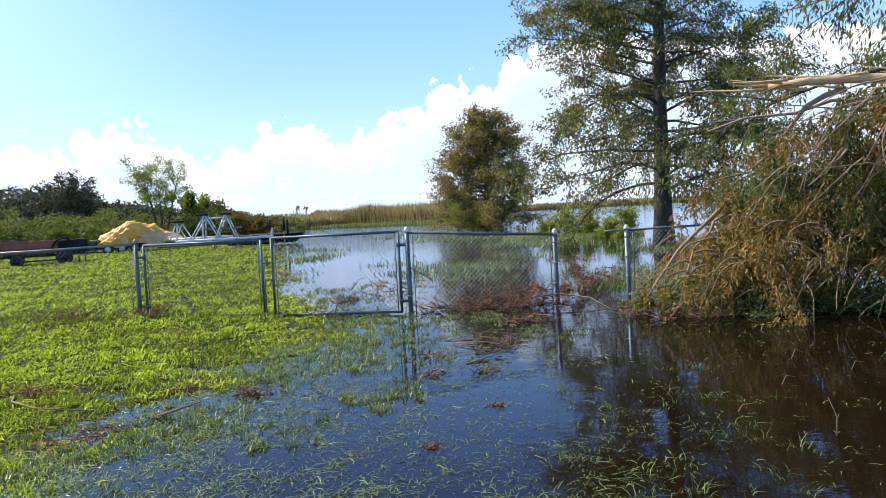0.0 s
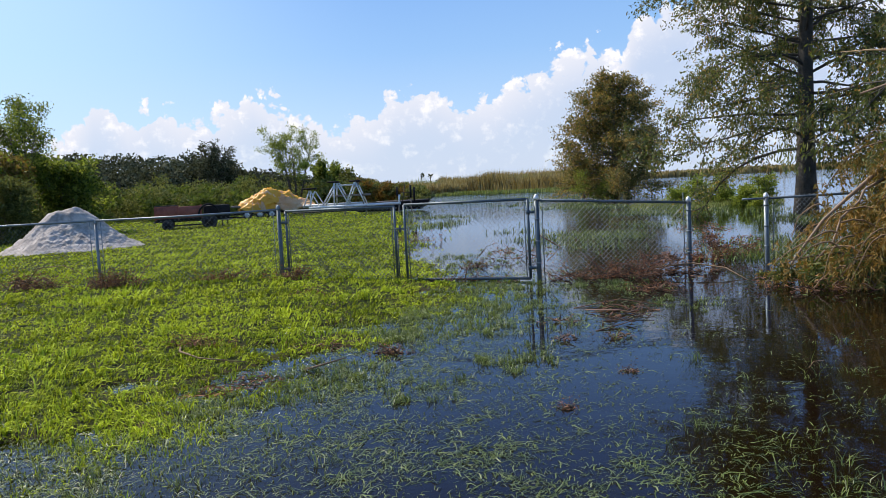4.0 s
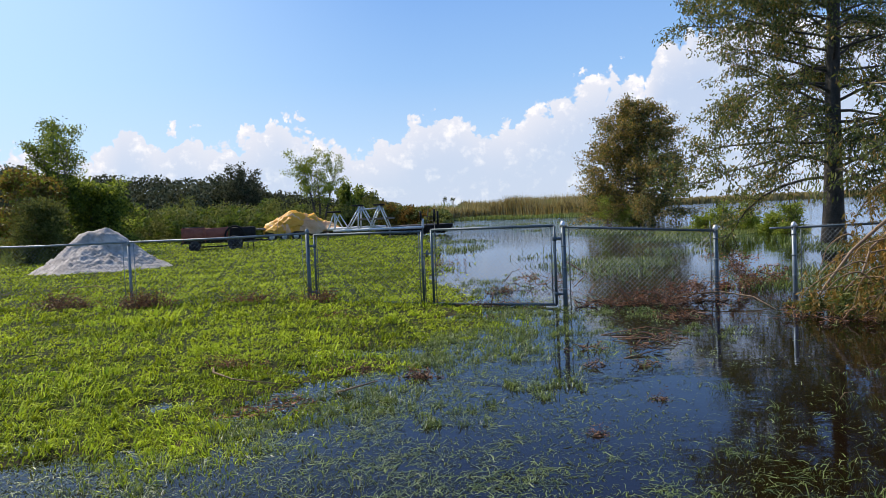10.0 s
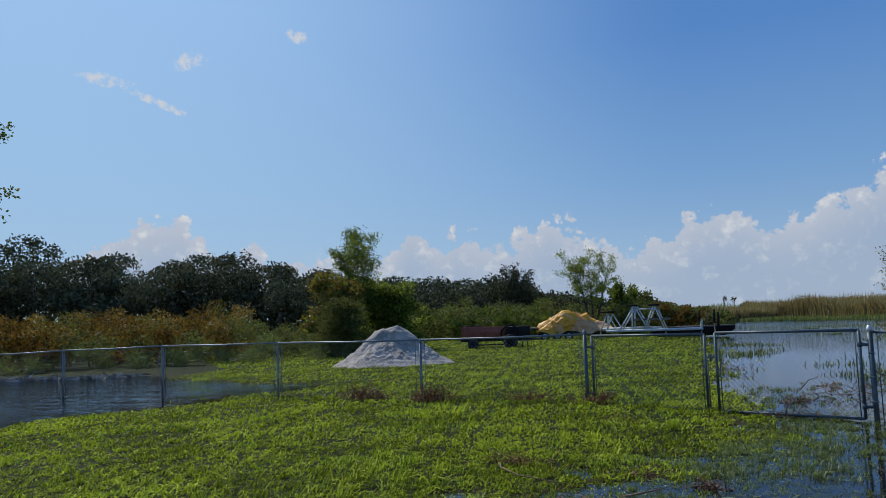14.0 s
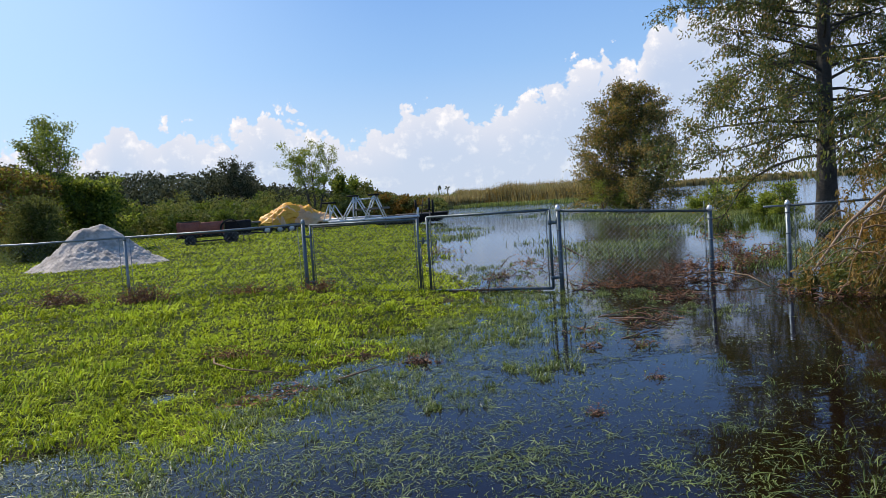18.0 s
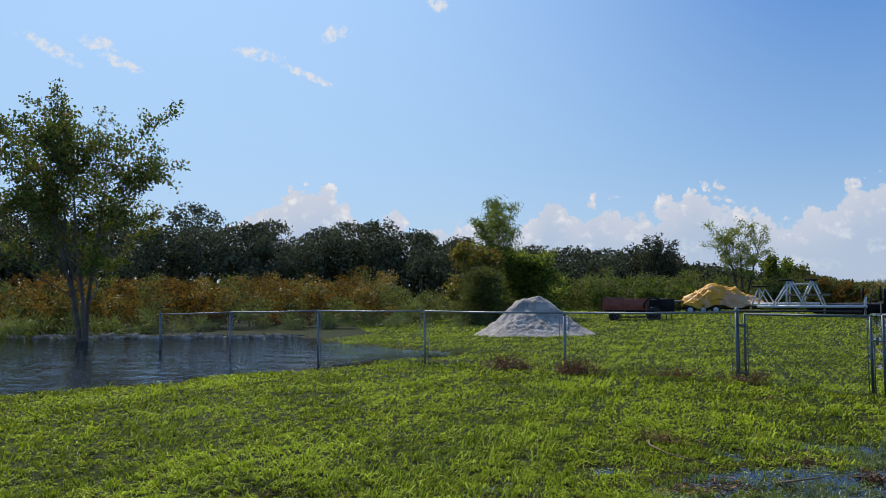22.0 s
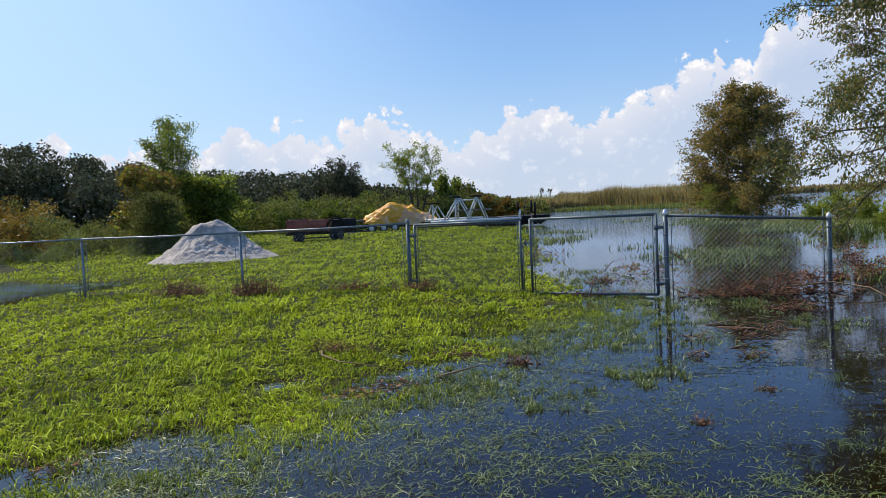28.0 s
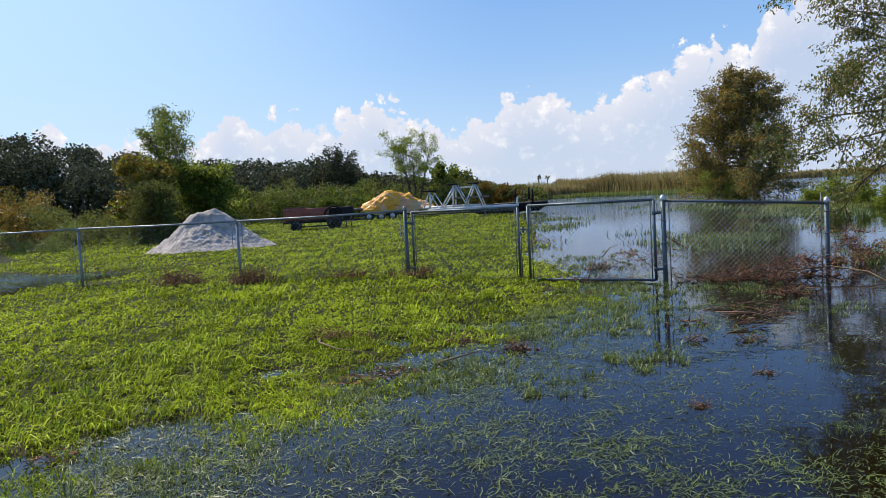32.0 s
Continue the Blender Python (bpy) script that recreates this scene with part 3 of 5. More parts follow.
# drowned and floating blades over the shallows
n = 150000
r = 2.8 * (16 / 2.8) ** rng.uniform(0, 1, n)
th = radians(-34) + rng.uniform(0, 1, n) * radians(75)
x, y = -r * np.sin(th), r * np.cos(th)
patch = wave(x, y, 0.13, 4.0) + 0.7 * wave(x, y, 0.6, 6.0)
keep = (ground_z(x, y) < -0.012) & (patch > rng.uniform(-0.6, 1.1, n)) & (y < 15) & (rng.uniform(0, 1, n) < np.clip(1.0 - 0.55 * (x - 0.2), 0.08, 1))
x, y, r = x[keep], y[keep], r[keep]
gp = Pile()
gp.add(*islands.arrays())
gp.add(*blades(x, y, np.full(len(x), -0.022), rng.uniform(0.02, 0.055, len(x)), 0.005 * np.maximum(1, r / 5), rng.uniform(0.8, 2.6, len(x)), rng))
gp.add(*tufts(2600, 3.0, 13, -14, 40, 20, 0.075, 0.0065, lambda x, y: (ground_z(x, y) < 0.0) & (shore(x, y) > -1.5 + rng.uniform(-0.4, 0.4, len(x))) & (wave(x, y, 0.4, 9.0) > -0.1), rng))
n = 230000
r = 2.7 * (13 / 2.9) ** rng.uniform(0, 1, n)
th = radians(-34) + rng.uniform(0, 1, n) * radians(75)
x, y = -r * np.sin(th), r * np.cos(th)
patch = wave(x, y, 0.11, 4.0) + 0.8 * wave(x, y, 0.45, 6.0) + 0.3 * np.clip(shore(x, y) + 1.8, -1.2, 1.4)
keep = (ground_z(x, y) < -0.008) & (rng.uniform(0, 1, n) < np.clip(0.21 + 0.42 * patch, 0.03, 0.8)) & (rng.uniform(0, 1, n) < np.clip(1.0 - 0.6 * (x - 0.6), 0.10, 1))
x, y, r = x[keep], y[keep], r[keep]
gp.add(*strands(x, y, rng.uniform(0.04, 0.17, len(x)), 0.0052 * np.maximum(1, r / 6) ** 0.9, rng))
gp.add(*tufts(1500, 3.0, 16, -28, 40, 22, 0.12, 0.006, lambda x, y: (ground_z(x, y) < -0.01) & (wave(x, y, 0.9, 9.0) + 0.5 * wave(x, y, 0.3, 2.0) > 0.25) & (x < 2.8) & (y < 14), rng))
drowned = new("drowned_grass", gp.mesh("drowned_grass", SEDGE))
# brown leaf litter stranded along the lawn's wet edge
n = 60000
x, y = rng.uniform(-4.5, 1.2, n), rng.uniform(3.2, 12.0, n)
s = shore(x, y) + 0.5 * wave(x, y, 1.0) + 0.35 * wave(x, y, 0.33, 2.0)
keep = (np.abs(s + 0.1) < 0.45) & (wave(x, y, 0.55, 7.0) + 0.6 * wave(x, y, 0.18, 3.0) > 0.75) & (y > 3.4)
x, y = x[keep][:5200], y[keep][:5200]
lp = Pile().leaves(np.stack([x, y, np.maximum(ground_z(x, y), 0.0) + rng.uniform(0.004, 0.05, len(x))], 1), rng.normal(size=(len(x), 3)) * [1, 1, 0.25], 0.06, 0.009, rng)
x, y = rng.uniform(-4.0, 0.0, 2600), rng.uniform(3.3, 7.5, 2600)
keep = (shore(x, y) < 0.8) & (shore(x, y) > -1.0) & (wave(x, y, 0.4, 11.0) > 0.35)
x, y = x[keep], y[keep]
fp = Pile().leaves(np.stack([x, y, np.maximum(ground_z(x, y), 0.0) + rng.uniform(0.02, 0.07, len(x))], 1), rng.normal(size=(len(x), 3)), 0.012, 0.011, rng)
tagged(new("blossoms", fp.mesh("blossoms", BLOSSOM)), "tiny white blossoms scattered through wet grass", "flowers", kind="stuff")
litter = new("leaf_litter", lp.mesh("leaf_litter", DRYLEAF))
tagged(litter, "brown needles and leaf litter stranded on wet grass", "litter", kind="stuff")
tagged(drowned, "limp drowned grass blades breaking the water surface", "grass", kind="stuff")

# ---- chain-link fence and gate ----


def uprights(x, y, top, radius, sides=10, foot=-0.3):
    return Pile().tube([(x, y, foot), (x, y, top)], radius, sides)


def dome(x, y, z, radius):
    zs = [-0.035, -0.005, 0.012, 0.03, 0.042, 0.047]
    rs = [1.18, 1.2, 1.0, 0.78, 0.4, 0.05]
    return Pile().tube([(x, y, z + q) for q in zs], [radius * q for q in rs], 10)


def chain_link(a, b, low, high_a, high_b, pitch=0.075, wire=0.0021):
    """Woven wire between two uprights: two sets of slanting wires with small crimps."""
    a, b = np.array(a, float), np.array(b, float)
    length = np.linalg.norm(b - a)
    ux = (b - a) / length
    across = np.array([-ux[1], ux[0]])
    p = Pile()
    tall = max(high_a, high_b) - low
    for way in (1, -1):
        s = -tall
        while s < length + tall:
            lo_s, hi_s = s, s + way * tall
            q0, q1 = 0.0, 1.0
            for edge, sign in ((0.0, 1), (length, -1)):
                d0, d1 = sign * (lo_s - edge), sign * (hi_s - edge)
                if d0 < 0 and d1 < 0:
                    q0, q1 = 1, 0
                elif d0 < 0:
                    q0 = max(q0, d0 / (d0 - d1))
                elif d1 < 0:
                    q1 = min(q1, d0 / (d0 - d1))
            if q1 - q0 > 0.02:
                pts = []
                for q in (q0, q1):
                    along = lo_s + (hi_s - lo_s) * q
                    up = low + tall * q
                    up = min(up, high_a + (high_b - high_a) * along / length)
                    xy = a + ux * along + across * 0.003 * way
                    pts.append((xy[0], xy[1], up))
                p.tube(pts, wire, 3, False)
            s += pitch
    return p


POST_R, LINE_R, RAIL_R = 0.032, 0.024, 0.017
LEFT = [(-19.3, 12.1, 1.01), (-16.2, 12.1, 1.08), (-13.0, 12.1, 1.13), (-9.93, 12.18, 1.13), (-6.62, 12.06, 1.12), (-3.66, 12.30, 1.14)]
fence = thing("chain_link_fence", "galvanised chain-link fence with round line posts in wet grass", "fence", group="chain-link fence runs")
for i, (x, y, top) in enumerate(LEFT):
    thick = POST_R if i in (0, 5) else LINE_R
    post = part("post", uprights(x, y, top + (0.03 if i in (0, 5) else -0.02), thick), DARKSTEEL if i == 5 else STEEL, fence, smooth=True)
    part("post_cap", dome(x, y, top + (0.03 if i in (0, 5) else -0.02), thick), STEEL, post, smooth=True)
for (x0, y0, z0), (x1, y1, z1) in zip(LEFT, LEFT[1:]):
    part("top_rail", Pile().tube([(x0, y0, z0), ((x0 + x1) / 2, (y0 + y1) / 2, (z0 + z1) / 2 - 0.012), (x1, y1, z1)], RAIL_R, 8), STEEL, fence, smooth=True)
    part("wire_mesh", chain_link((x0, y0), (x1, y1), 0.03, z0, z1, wire=0.0014), STEEL, fence)
    for q in (0.03, 0.97):
        xa, ya = x0 + (x1 - x0) * q, y0 + (y1 - y0) * q
        part("tension_bar", Pile().tube([(xa, ya - 0.012, 0.03), (xa, ya - 0.012, z0 - 0.02)], 0.006, 5), STEEL, fence)

RIGHT = [(0.42, 10.85, 1.12), (2.57, 11.4, 0.965), (3.74, 11.75, 0.955), (6.6, 12.1, 0.97), (9.6, 12.5, 0.97)]
fence2 = thing("chain_link_fence", "galvanised chain-link fence with domed posts standing in flood water", "fence", group="chain-link fence runs")
for i, (x, y, top) in enumerate(RIGHT):
    post = part("post", uprights(x, y, top + 0.02, POST_R, foot=-0.6), DARKSTEEL if i < 2 else STEEL, fence2, smooth=True)
    part("post_cap", dome(x, y, top + 0.03, POST_R * 1.05), CAP, post, "bright aluminium dome cap", smooth=True)
    for z in (0.25, 0.55, 0.85):
        part("tension_band", Pile().tube([(x, y, z - 0.012), (x, y, z + 0.012)], POST_R + 0.005, 10), STEEL, post)
for (x0, y0, z0), (x1, y1, z1) in ((RIGHT[0], RIGHT[1]), (RIGHT[2], RIGHT[3]), (RIGHT[3], RIGHT[4])):
    part("top_rail", Pile().tube([(x0, y0, z0 - 0.01), (x1, y1, z1 - 0.01)], RAIL_R, 8), DARKSTEEL, fence2, smooth=True)
    part("wire_mesh", chain_link((x0, y0), (x1, y1), -0.1, z0 + 0.025, z1 + 0.025, 0.072, 0.0024), STEEL, fence2)
    for q in (0.035, 0.965):
        xa, ya = x0 + (x1 - x0) * q, y0 + (y1 - y0) * q
        part("tension_bar", Pile().tube([(xa, ya, -0.1), (xa, ya, z0 - 0.02)], 0.007, 5), DARKSTEEL, fence2)
# loose top rail that pokes out over the gap towards the next bay
part("rail_end", Pile().tube([(3.74, 11.75, 0.945), (3.38, 11.65, 0.95)], RAIL_R * 0.9, 8), STEEL, fence2)


def gate_leaf(a, b, low, high, label, hinge_at_a):
    g = thing("gate_leaf", label, "gate", group="gate leaves")
    a, b = np.array(a, float), np.array(b, float)
    for x, y in (a, b):
        part("upright", Pile().tube([(x, y, low), (x, y, high)], 0.019, 8), DARKSTEEL, g, smooth=True)
    part("top_bar", Pile().tube([(*a, high), (*b, high)], 0.018, 8), DARKSTEEL, g, smooth=True)
    part("bottom_bar", Pile().tube([(*a, low), (*b, low)], 0.018, 8), DARKSTEEL, g, smooth=True)
    part("wire_mesh", chain_link(a, b, low, high + 0.025, high + 0.025, 0.072, 0.0023), STEEL, g)
    u = (b - a) / np.linalg.norm(b - a)
    for q in (a + u * 0.05, b - u * 0.05):
        part("tension_bar", Pile().tube([(*q, low), (*q, high)], 0.007, 5), DARKSTEEL, g)
    pin = a if hinge_at_a else b
    out_way = -u if hinge_at_a else u
    for z in (low + 0.15, high - 0.18):
        part("hinge", Pile().tube([(*pin, z), (*(pin + out_way * 0.11), z)], 0.019, 8).tube([(*pin, z - 0.03), (*pin, z + 0.03)], 0.03, 8), DARKSTEEL, g)
    return g


gl = gate_leaf((-3.53, 12.25), (-1.66, 11.52), 0.03, 1.11, "galvanised chain-link gate leaf, closed, standing in grass", True)
gr = gate_leaf((-1.50, 11.45), (0.30, 10.90), 0.03, 1.13, "galvanised chain-link gate leaf, closed, standing in flood water", False)
part("drop_rod", Pile().tube([(-1.62, 11.46, -0.05), (-1.62, 11.46, 0.75)], 0.009, 6).tube([(-1.62, 11.46, 0.75), (-1.62, 11.38, 0.75)], 0.009, 6), DARKSTEEL, gl)
part("latch_fork", Pile().tube([(-1.66, 11.5, 0.78), (-1.5, 11.44, 0.78)], 0.012, 6).tube([(-1.58, 11.47, 0.73), (-1.58, 11.47, 0.83)], 0.018, 6), DARKSTEEL, gl)

# ---- trees ----


def bough(rng, start, way, length, sag, wobble, n=6):
    """A bent line of points."""
    pts = [np.array(start, float)]
    d = np.array(way, float)
    d /= np.linalg.norm(d)
    for _ in range(n):
        d = d + rng.normal(size=3) * wobble + np.array([0, 0, -sag])
        d /= np.linalg.norm(d)
        pts.append(pts[-1] + d * length / n)
    return np.array(pts)


def skeleton_of(rng, height, radius, first, limbs, reach, rise, sag, subs=6, stems=1, lean=0.03, wob=0.12):
    """Trunk and limbs as a Pile, and the places and ways where foliage sits. reach, rise: by height share."""
    wood, spots, ways = Pile(), [], []
    tops = []
    most = max(reach(k / 20) for k in range(21))
    for s in range(stems):
        a = rng.uniform(0, 6.28) if stems > 1 else 0
        tilt = 0 if stems == 1 else rng.uniform(0.10, 0.32)
        trunk = bough(rng, (0, 0, -0.3), (math.cos(a + s * 2.1) * tilt, math.sin(a + s * 2.1) * tilt, 1), height * rng.uniform(0.9, 1.0) + 0.3, 0, lean, 10)
        share = np.linspace(0, 1, 11)
        rr = radius * (1 if stems == 1 else 0.7) * (1 - 0.9 * share) * (1 + 0.5 * np.exp(-share * 14))
        wood.tube(trunk, rr, 9)
        tops.append(trunk)
    for i in range(limbs):
        trunk = tops[i % stems]
        q = first + (1 - first) * ((i + rng.uniform(0, 1)) / limbs) ** 0.9 * 0.97
        p = np.array([np.interp(q, np.linspace(0, 1, 11), trunk[:, c]) for c in range(3)])
        a = i * 2.4 + rng.uniform(-0.5, 0.5)
        up = rise(q) + rng.normal() * 0.12
        ln = reach(q) * rng.uniform(0.7, 1.15)
        limb = bough(rng, p, (math.cos(a) * math.cos(up), math.sin(a) * math.cos(up), math.sin(up)), ln, sag, wob)
        r0 = radius * 0.17 * (1 - 0.75 * q) + 0.010
        wood.tube(limb, np.linspace(r0, r0 * 0.2, len(limb)), 5, False)
        for j in range(max(2, round(subs * 1.25 * ln / most))):
            w = rng.uniform(0.25, 1.0)
            b = np.array([np.interp(w, np.linspace(0, 1, len(limb)), limb[:, c]) for c in range(3)])
            d = limb[-1] - limb[0]
            d = d / np.linalg.norm(d) + rng.normal(size=3) * 0.75
            sub = bough(rng, b, d, ln * rng.uniform(0.18, 0.42), sag * 1.5, 0.2, 4)
            wood.tube(sub, np.linspace(r0 * 0.35, 0.004, 5), 3, False)
            spots.append(sub[1:]), ways.append(np.gradient(sub, axis=0)[1:])
        spots.append(limb[-2:]), ways.append(np.gradient(limb, axis=0)[-2:])
    return wood, np.concatenate(spots), np.concatenate(ways)


def foliage(rng, spots, ways, count, spread, size, width, droop, clump=1.0):
    i = rng.integers(0, len(spots), count)
    d = ways[i] / (np.linalg.norm(ways[i], axis=1, keepdims=True) + 1e-9)
    ball = rng.normal(size=(count, 3))
    ball *= (rng.uniform(0, 1, count) ** 0.4 / (np.linalg.norm(ball, axis=1) + 1e-9))[:, None]
    at = spots[i] + ball * spread * np.array([1.7, 1.7, 1.2])
    way = d * 0.6 + rng.normal(size=(count, 3)) * clump + np.array([0, 0, -droop])
    return Pile().leaves(at, way, size, width, rng)


def tree(name, label, place, seed, height, radius, first, limbs, reach, rise, sag, leaves, mat, bark=None, stems=1, subs=6, spread=0.22, size=0.16, width=0.09, droop=0.4, lean=0.03, category="tree", turn=0.0, group="", wob=0.12, extra=None):
    rng = np.random.default_rng(seed)
    t = thing(name, label, category, place, turn, group)
    wood, spots, ways = skeleton_of(rng, height, radius, first, limbs, reach, rise, sag, subs, stems, lean, wob)
    part("trunk", wood, bark or BARK, t, smooth=True)
    part("crown", foliage(rng, spots, ways, leaves, spread, size, width, droop), mat, t)
    if extra:
        part("crown", foliage(rng, spots, ways, extra[0], spread * 1.1, size, width, droop), extra[1], t)
    return t


def polar(a, d, z=0.0):
    """A place by degrees to the left of +y and metres from where the walk turns."""
    return (-d * math.sin(radians(a)), d * math.cos(radians(a)), z)


# lakeside cypress with a tall trunk
tree("cypress_tree", "tall bald cypress with horizontal limbs and feathery green foliage", (8.3, 22.9, -0.3), 11, 17.0, 0.27, 0.14, 124, lambda q: 4.2 * (1 - q) ** 0.32 + 0.3,
     lambda q: 0.14 + 0.5 * q, 0.065, 122000, CYPRESS, GREYBARK, subs=11, spread=0.17, size=0.125, width=0.042, droop=0.9, lean=0.015, extra=(22000, CYPRESS_RUST))
# smaller cypress out in the lake
tree("cypress_tree", "dense rust-tinged bald cypress standing in the lake", (7.1, 54.5, -0.4), 5, 8.7, 0.32, 0.06, 170, lambda q: 3.7 * (1 - q ** 2.3) ** 0.7 + 0.25,
     lambda q: 0.0 + 0.45 * q, 0.01, 42000, CYPRESS_RUST, BARK, subs=7, spread=0.21, size=0.16, width=0.075, droop=0.2, lean=0.008, extra=(26000, CYPRESS))
# lone tree at the pond
tree("pond_tree", "spreading broad-leaved tree rooted in the flooded pond edge", (-25.9, 13.4, -0.2), 27, 7.0, 0.13, 0.26, 46, lambda q: 4.3 * (1 - 0.35 * q),
     lambda q: 0.55 + 0.45 * q, -0.015, 22000, LEAF, BARK, stems=4, subs=7, spread=0.17, size=0.12, width=0.075, droop=0.1, lean=0.05, turn=150, extra=(3500, LEAF_YELLOW))
# tree behind the covered boat
tree("airy_tree", "light green airy tree with several pale stems", polar(16.0, 60), 31, 6.0, 0.16, 0.42, 34, lambda q: 2.2 * (1 - 0.35 * q), lambda q: 0.55 + 0.35 * q, 0.0, 9000, LEAF_LIGHT, GREYBARK, stems=4, subs=7, spread=0.22, size=0.12, width=0.07, droop=0.1, lean=0.04)
tree("yellowing_tree", "thin-crowned tree with yellow-green leaves behind the sand pile", polar(33.7, 41), 41, 6.0, 0.14, 0.34, 40, lambda q: 1.7 * (1 - 0.3 * q), lambda q: 0.5 + 0.4 * q, 0.0, 6000, LEAF_LIGHT, BARK, stems=3, subs=7, spread=0.19, size=0.115, width=0.07, droop=0.1, extra=(4500, LEAF))
tree("yellow_shrub", "yellowing leafy shrub under the thin-crowned tree", polar(34.6, 39), 45, 3.7, 0.12, 0.10, 40, lambda q: 1.7 * (1 - 0.5 * q), lambda q: 0.3 + 0.6 * q, 0.0, 9000, LEAF_YELLOW, BARK, stems=3, subs=7, spread=0.25, size=0.16, width=0.10, droop=0.1, category="shrub", extra=(3500, LEAF_LIGHT))
tree("leafy_shrub", "dense bright green shrub behind the sand pile", polar(30.9, 42), 43, 3.3, 0.12, 0.05, 54, lambda q: 1.75 * (1 - 0.55 * q ** 2), lambda q: 0.2 + 0.7 * q, 0.0, 9000, LEAF_LIGHT, BARK, stems=4, subs=7, spread=0.25, size=0.18, width=0.11, droop=0.1, category="shrub", extra=(7000, LEAF))
tree("round_shrub", "rounded grey-green feathery shrub on the lawn edge", polar(34.6, 35), 44, 2.2, 0.10, 0.04, 50, lambda q: 1.3 * (1 - 0.6 * q ** 2), lambda q: 0.2 + 0.9 * q, 0.0, 15000, LEAF_OLIVE, BARK, stems=4, subs=7, spread=0.22, size=0.15, width=0.05, droop=-0.4, category="shrub")
tree("oak_tree", "tall oak with airy dark crown above the woods", polar(21.3, 96), 46, 7.0, 0.3, 0.4, 34, lambda q: 3.0 * (1 - 0.4 * q), lambda q: 0.5 + 0.4 * q, 0.0, 4600, OAK, BARK, stems=2, subs=6, spread=0.3, size=0.25, width=0.14, droop=0.0)
tree("leafy_shrub", "dense green shrub behind the white lift frames", polar(13.4, 62), 47, 3.6, 0.16, 0.06, 40, lambda q: 1.6 * (1 - 0.65 * q), lambda q: 0.3 + 0.6 * q, 0.0, 8000, LEAF_LIGHT, BARK, stems=3, subs=7, spread=0.25, size=0.2, width=0.12, droop=0.1, category="shrub", extra=(6000, LEAF))
tree("spiky_yucca", "dark spiky yucca clump beside the trailer", polar(22.2, 52), 48, 1.3, 0.1, 0.1, 16, lambda q: 0.7, lambda q: 0.6, 0.0, 1500, LEAF, BARK, stems=3, subs=3, spread=0.15, size=0.55, width=0.06, droop=-0.2, category="shrub")


def belt(name, label, category, mat, count, a0, a1, d0, d1, top, size, width, seed, lump=2.2, low=0.0, stems=0, stem_mat=None, thin=0.35):
    """A thicket or wood of leaf clumps on stems between two headings; top: its height by heading and depth share."""
    rng = np.random.default_rng(seed)
    clumps = max(40, count // 110)
    a, q = rng.uniform(a0, a1, clumps), rng.uniform(0, 1, clumps)
    d = d0 + (d1 - d0) * q
    h = np.array([top(u, w) for u, w in zip(a, q)]) * rng.uniform(0.8, 1.05, clumps)
    z = low + (h - low) * rng.uniform(0, 1, clumps) ** 0.7
    cx, cy = -d * np.sin(np.radians(a)), d * np.cos(np.radians(a))
    i = rng.integers(0, clumps, count)
    off = rng.normal(size=(count, 3))
    off *= (rng.uniform(0, 1, count) ** 0.4 / (np.linalg.norm(off, axis=1) + 1e-9))[:, None] * lump * np.array([0.85, 0.85, 0.6]) * rng.uniform(0.6, 1.2, clumps)[i][:, None]
    at = np.stack([cx, cy, z], 1)[i] + off
    at[:, 2] = np.maximum(at[:, 2], 0.05 + 0.1 * rng.uniform(0, 1, count))
    p = Pile().leaves(at, rng.normal(size=(count, 3)) + [0, 0, 0.3], size, width, rng)
    ob = new(name, p.mesh(name, mat))
    tagged(ob, label, category, kind="stuff")
    if stems:
        w = Pile()
        for k in rng.integers(0, clumps, stems):
            b = bough(rng, (cx[k], cy[k], -0.1), (rng.normal() * 0.15, rng.normal() * 0.15, 1), max(z[k], 0.5), 0, 0.06, 4)
            w.tube(b, np.linspace(thin * 0.12 + 0.012, 0.01, 5), 4, False)
        part("stems", w, stem_mat or BARK, ob)
    return ob


# the skyline of the woods: degrees to the left of +y, degrees up
WOODS = [(3, 0.6), (8, 0.8), (12, 1.1), (16, 1.3), (18.5, 1.7), (20, 2.4), (22, 3.0), (24, 3.0), (27.3, 3.05), (29.5, 3.25), (33, 3.6), (36.8, 4.2), (39.8, 5.0), (41.7, 5.6), (45.6, 5.1), (48.9, 4.7), (53, 6.0), (64.8, 6.1), (90, 6.3)]


